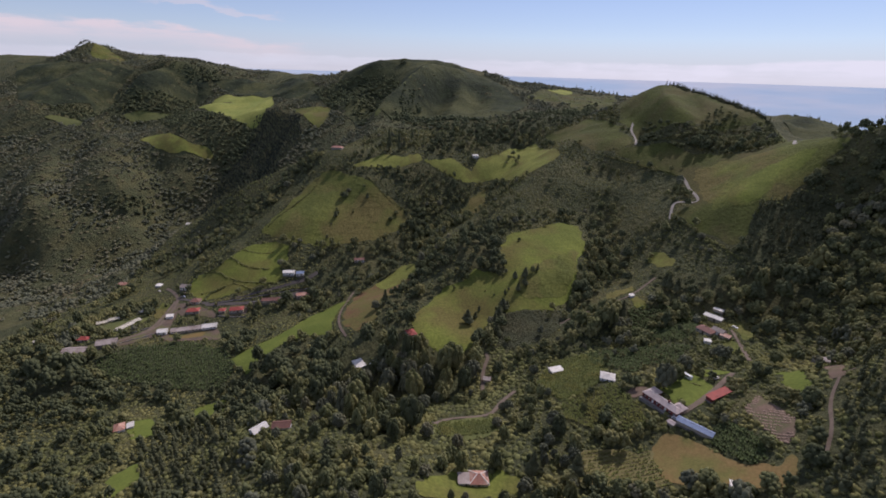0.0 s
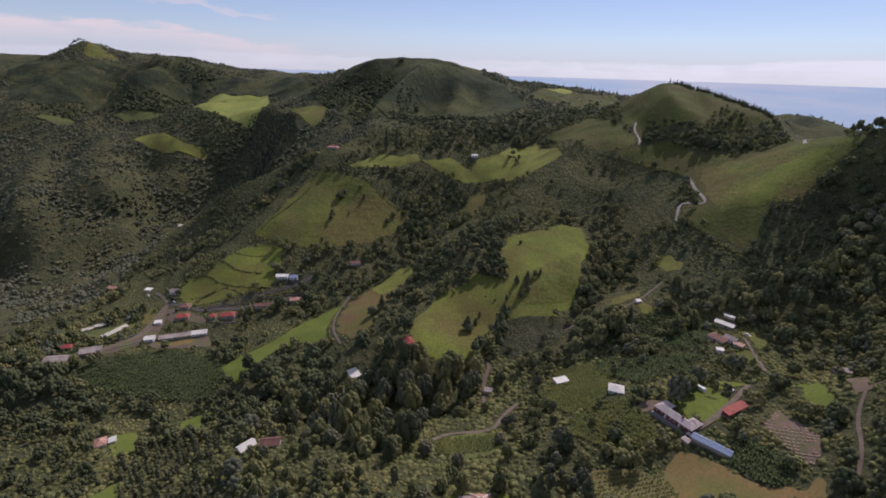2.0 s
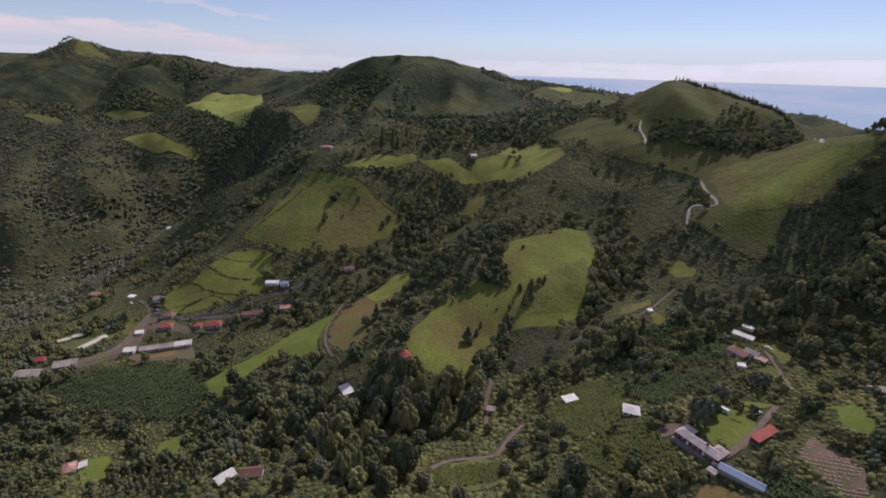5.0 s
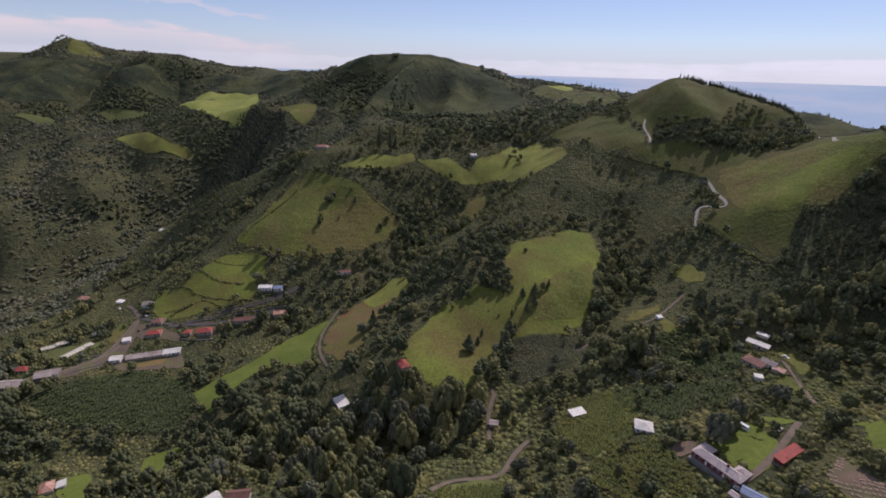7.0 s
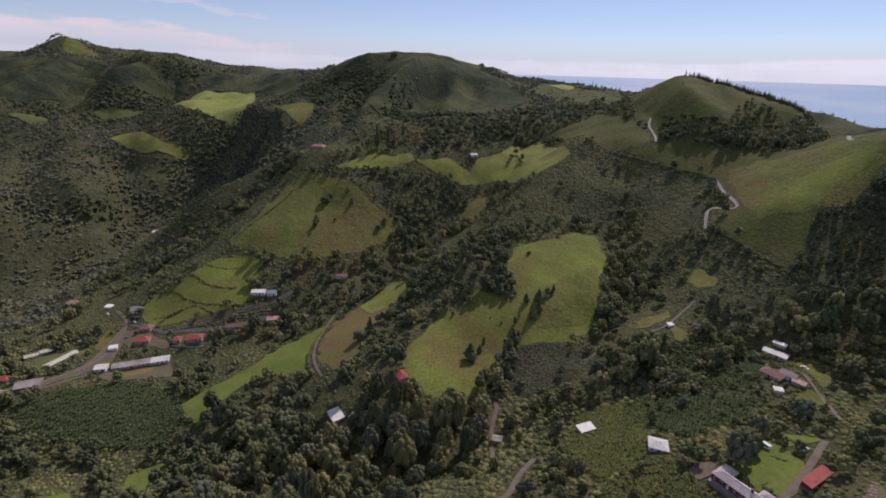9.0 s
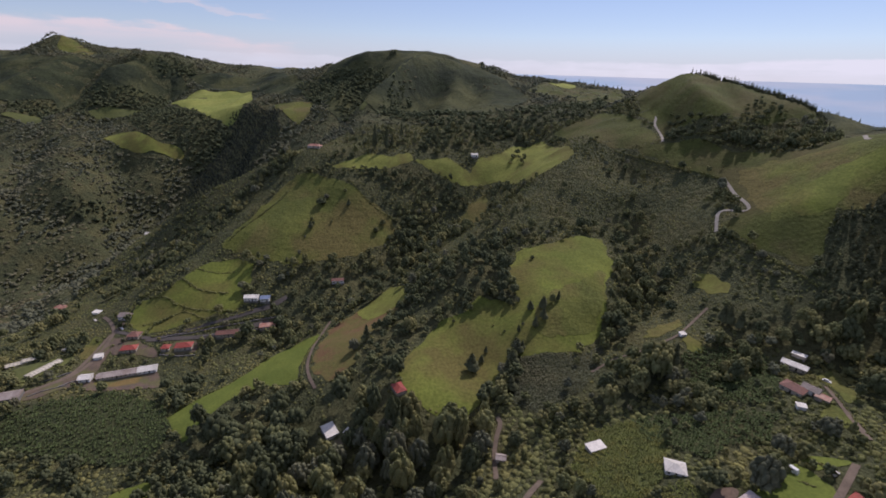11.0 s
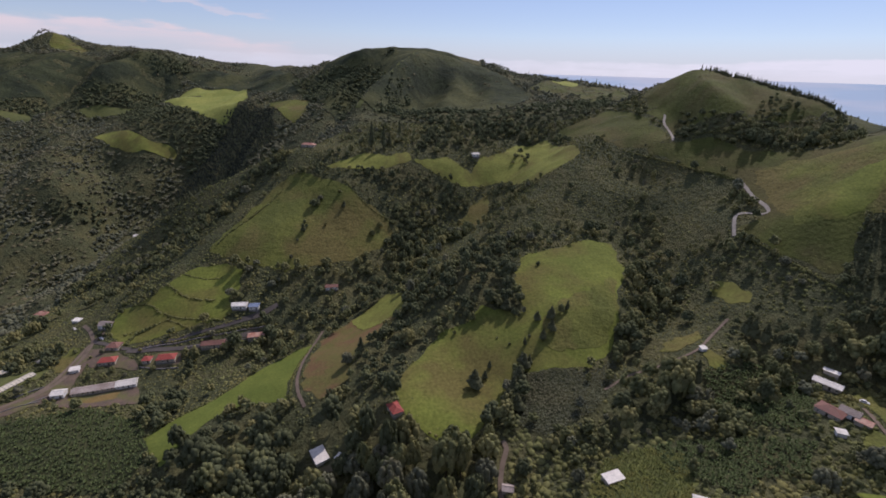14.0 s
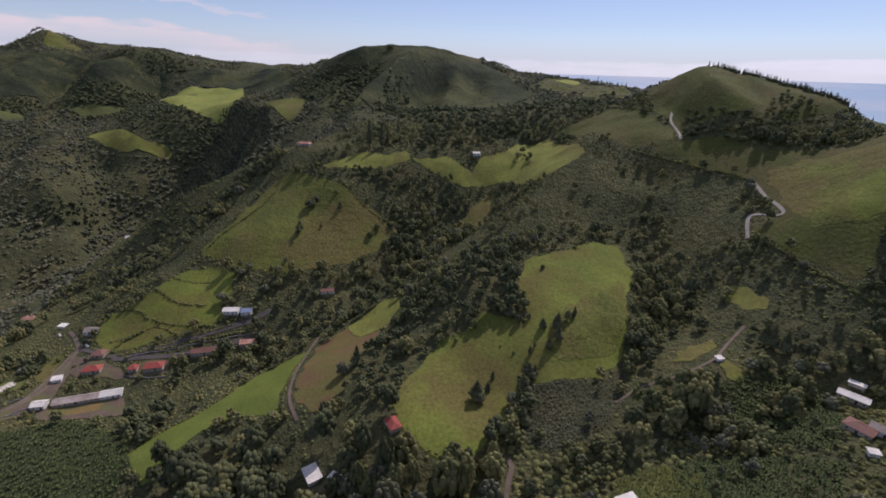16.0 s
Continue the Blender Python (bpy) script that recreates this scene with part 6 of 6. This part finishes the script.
def vehicle(kind, label, x, y, yaw, L, W, H, mat):
    """A parked van or car: body, cabin, glass, four wheels."""
    z = ground(x, y) + 0.25
    ob = tagged(new(kind), label, kind)
    ob.matrix_world = pose(x, y, z, 0, 0, yaw)
    bm = bmesh.new()
    if kind == "van":
        slab(bm, [(-L / 2, -W / 2, 0.35), (L / 2, -W / 2, 0.35), (L / 2, W / 2, 0.35), (-L / 2, W / 2, 0.35)], [(-L / 2, -W / 2 + 0.1, H), (L / 2 - 0.7, -W / 2 + 0.1, H), (L / 2 - 0.7, W / 2 - 0.1, H), (-L / 2, W / 2 - 0.1, H)])
    else:
        slab(bm, [(-L / 2, -W / 2, 0.3), (L / 2, -W / 2, 0.3), (L / 2, W / 2, 0.3), (-L / 2, W / 2, 0.3)], [(-L / 2 + 0.1, -W / 2, 0.85), (L / 2 - 0.15, -W / 2, 0.8), (L / 2 - 0.15, W / 2, 0.8), (-L / 2 + 0.1, W / 2, 0.85)])
        slab(bm, [(-L * 0.38, -W / 2 + 0.05, 0.83), (L * 0.22, -W / 2 + 0.05, 0.83), (L * 0.22, W / 2 - 0.05, 0.83), (-L * 0.38, W / 2 - 0.05, 0.83)], [(-L * 0.3, -W / 2 + 0.2, H), (L * 0.06, -W / 2 + 0.2, H), (L * 0.06, W / 2 - 0.2, H), (-L * 0.3, W / 2 - 0.2, H)])
    bmesh.ops.recalc_face_normals(bm, faces=bm.faces)
    bmesh.ops.bevel(bm, geom=bm.edges[:], offset=0.06, segments=1, affect="EDGES")
    part("body", bm, mat, ob)
    bm = bmesh.new()
    z0, z1 = (1.3, H - 0.35) if kind == "van" else (0.95, H - 0.12)
    for sy in (-1, 1):
        box(bm, -L * 0.34, sy * (W / 2 - 0.10) - 0.05, z0, L * 0.2, sy * (W / 2 - 0.10) + 0.05, z1)
    part("window", bm, "glass", ob)
    for sx in (-1, 1):
        for sy in (-1, 1):
            bm = bmesh.new()
            bmesh.ops.create_cone(bm, cap_ends=True, segments=12, radius1=0.33, radius2=0.33, depth=0.22, matrix=Matrix.Translation((sx * L * 0.32, sy * (W / 2 - 0.1), 0.30)) @ Matrix.Rotation(radians(90), 4, "X"))
            part("wheel", bm, "rubber", ob)
    return ob


vehicle("van", "white minibus parked on a lawn", 159, 251.5, -61, 6.4, 2.1, 2.5, "white")
vehicle("car", "pale car parked on the drive", 173, 245.4, 28, 4.1, 1.7, 1.45, "whiteroof")
vehicle("car", "white car parked beside a shed", 134.3, 214, -40, 4.1, 1.7, 1.45, "white")
vehicle("car", "white car in the farm yard", 192.5, 291.7, -19, 4.1, 1.7, 1.45, "white")
vehicle("car", "white pickup car beside a farmhouse", 227, 317, -47, 4.4, 1.8, 1.5, "white")
vehicle("car", "white car parked at the lane junction", -276.5, 467.7, -31, 4.1, 1.7, 1.45, "white")
vehicle("car", "pale car parked below the village", -321.8, 497.7, -32, 4.1, 1.7, 1.45, "whiteroof")

# furrows on the ploughed plot
PLOT = next(f[2] for f in FIELDS if f[0].startswith("ploughed"))
rows = []
for i in range(-9, 10):
    u = np.arange(-26, 26, 0.9)
    u = u + rng.normal(0, 0.25, len(u))
    X, Y = 175.5 + 0.5 * np.sin(u * 0.21 + i) + rng.normal(0, 0.22, len(u)) + u * 0.62 + i * 2.3 * 0.78, 201 - u * 0.78 + i * 2.3 * 0.62
    k = inside(PLOT, X, Y) & (wobble(X, Y, 7, 71) > -0.35)
    for x, y in zip(X[k], Y[k]):
        rows.append((x, y, ground(x, y) + 0.15, 0.85, rng.uniform(0.5, 0.8)))
RIDGE = [clump((0, 0, 0.1), 0.9, 0.6, 0.2) for _ in range(3)]
planted("furrows", RIDGE, rows, "furrow", "pale ridges of ploughed red brown earth", "soil")

# ---- low walls and small trees of the village ----


def stone_wall(pts, h=0.9, w=0.5):
    """A low dry-stone wall of uneven courses along a line."""
    x, y, a = along(pts, 1.1)
    z = height(x, y)
    bm = bmesh.new()
    for p, q, r, t in zip(x, y, z, a):
        top = h * rng.uniform(0.85, 1.15)
        v = box(bm, -0.58, -w / 2, -0.5, 0.58, w / 2, top)
        bmesh.ops.transform(bm, matrix=pose(p, q, r, 0, 0, math.degrees(t) + rng.uniform(-3, 3)), verts=v)
    me = bpy.data.meshes.new("stone_wall")
    bm.to_mesh(me)
    bm.free()
    me.materials.append(M["stone"])
    return tagged(new("stone_wall", me), "low grey dry-stone wall along a village lane", "wall")


stone_wall([(-290, 396), (-285, 402), (-279, 408)])
stone_wall([(-278, 390), (-273, 397), (-269, 401)])
stone_wall([(-290, 378), (-282, 387), (-272, 394)])
stone_wall([(-235, 449), (-206, 455), (-167, 465), (-137, 477)])
stone_wall([(-197, 451), (-165, 458), (-150, 463)])
stone_wall([(-197, 433), (-214, 431), (-225, 432)])
for x, y, w, h in ((-262, 446, 2.2, 4.5), (-243, 427, 2.6, 5), (-233, 448, 1.8, 3.5), (-214, 430, 2.4, 5), (-192, 445, 2.0, 4), (-161, 457, 2.6, 5.5), (-268, 441, 1.6, 3), (-288, 452, 2.3, 4.5), (-292, 438, 1.8, 3.5), (-299, 428, 2.2, 4), (-280, 471, 2.6, 5), (-232, 424, 2.0, 3.5), (-256, 424, 2.4, 4.5), (-312, 395, 2.0, 3.5), (-136, 470, 3.0, 6), (-277, 498, 2.8, 5), (-295, 490, 3.0, 6)):
    tree("broad", x, y, w, h, "small round garden tree beside a village house")
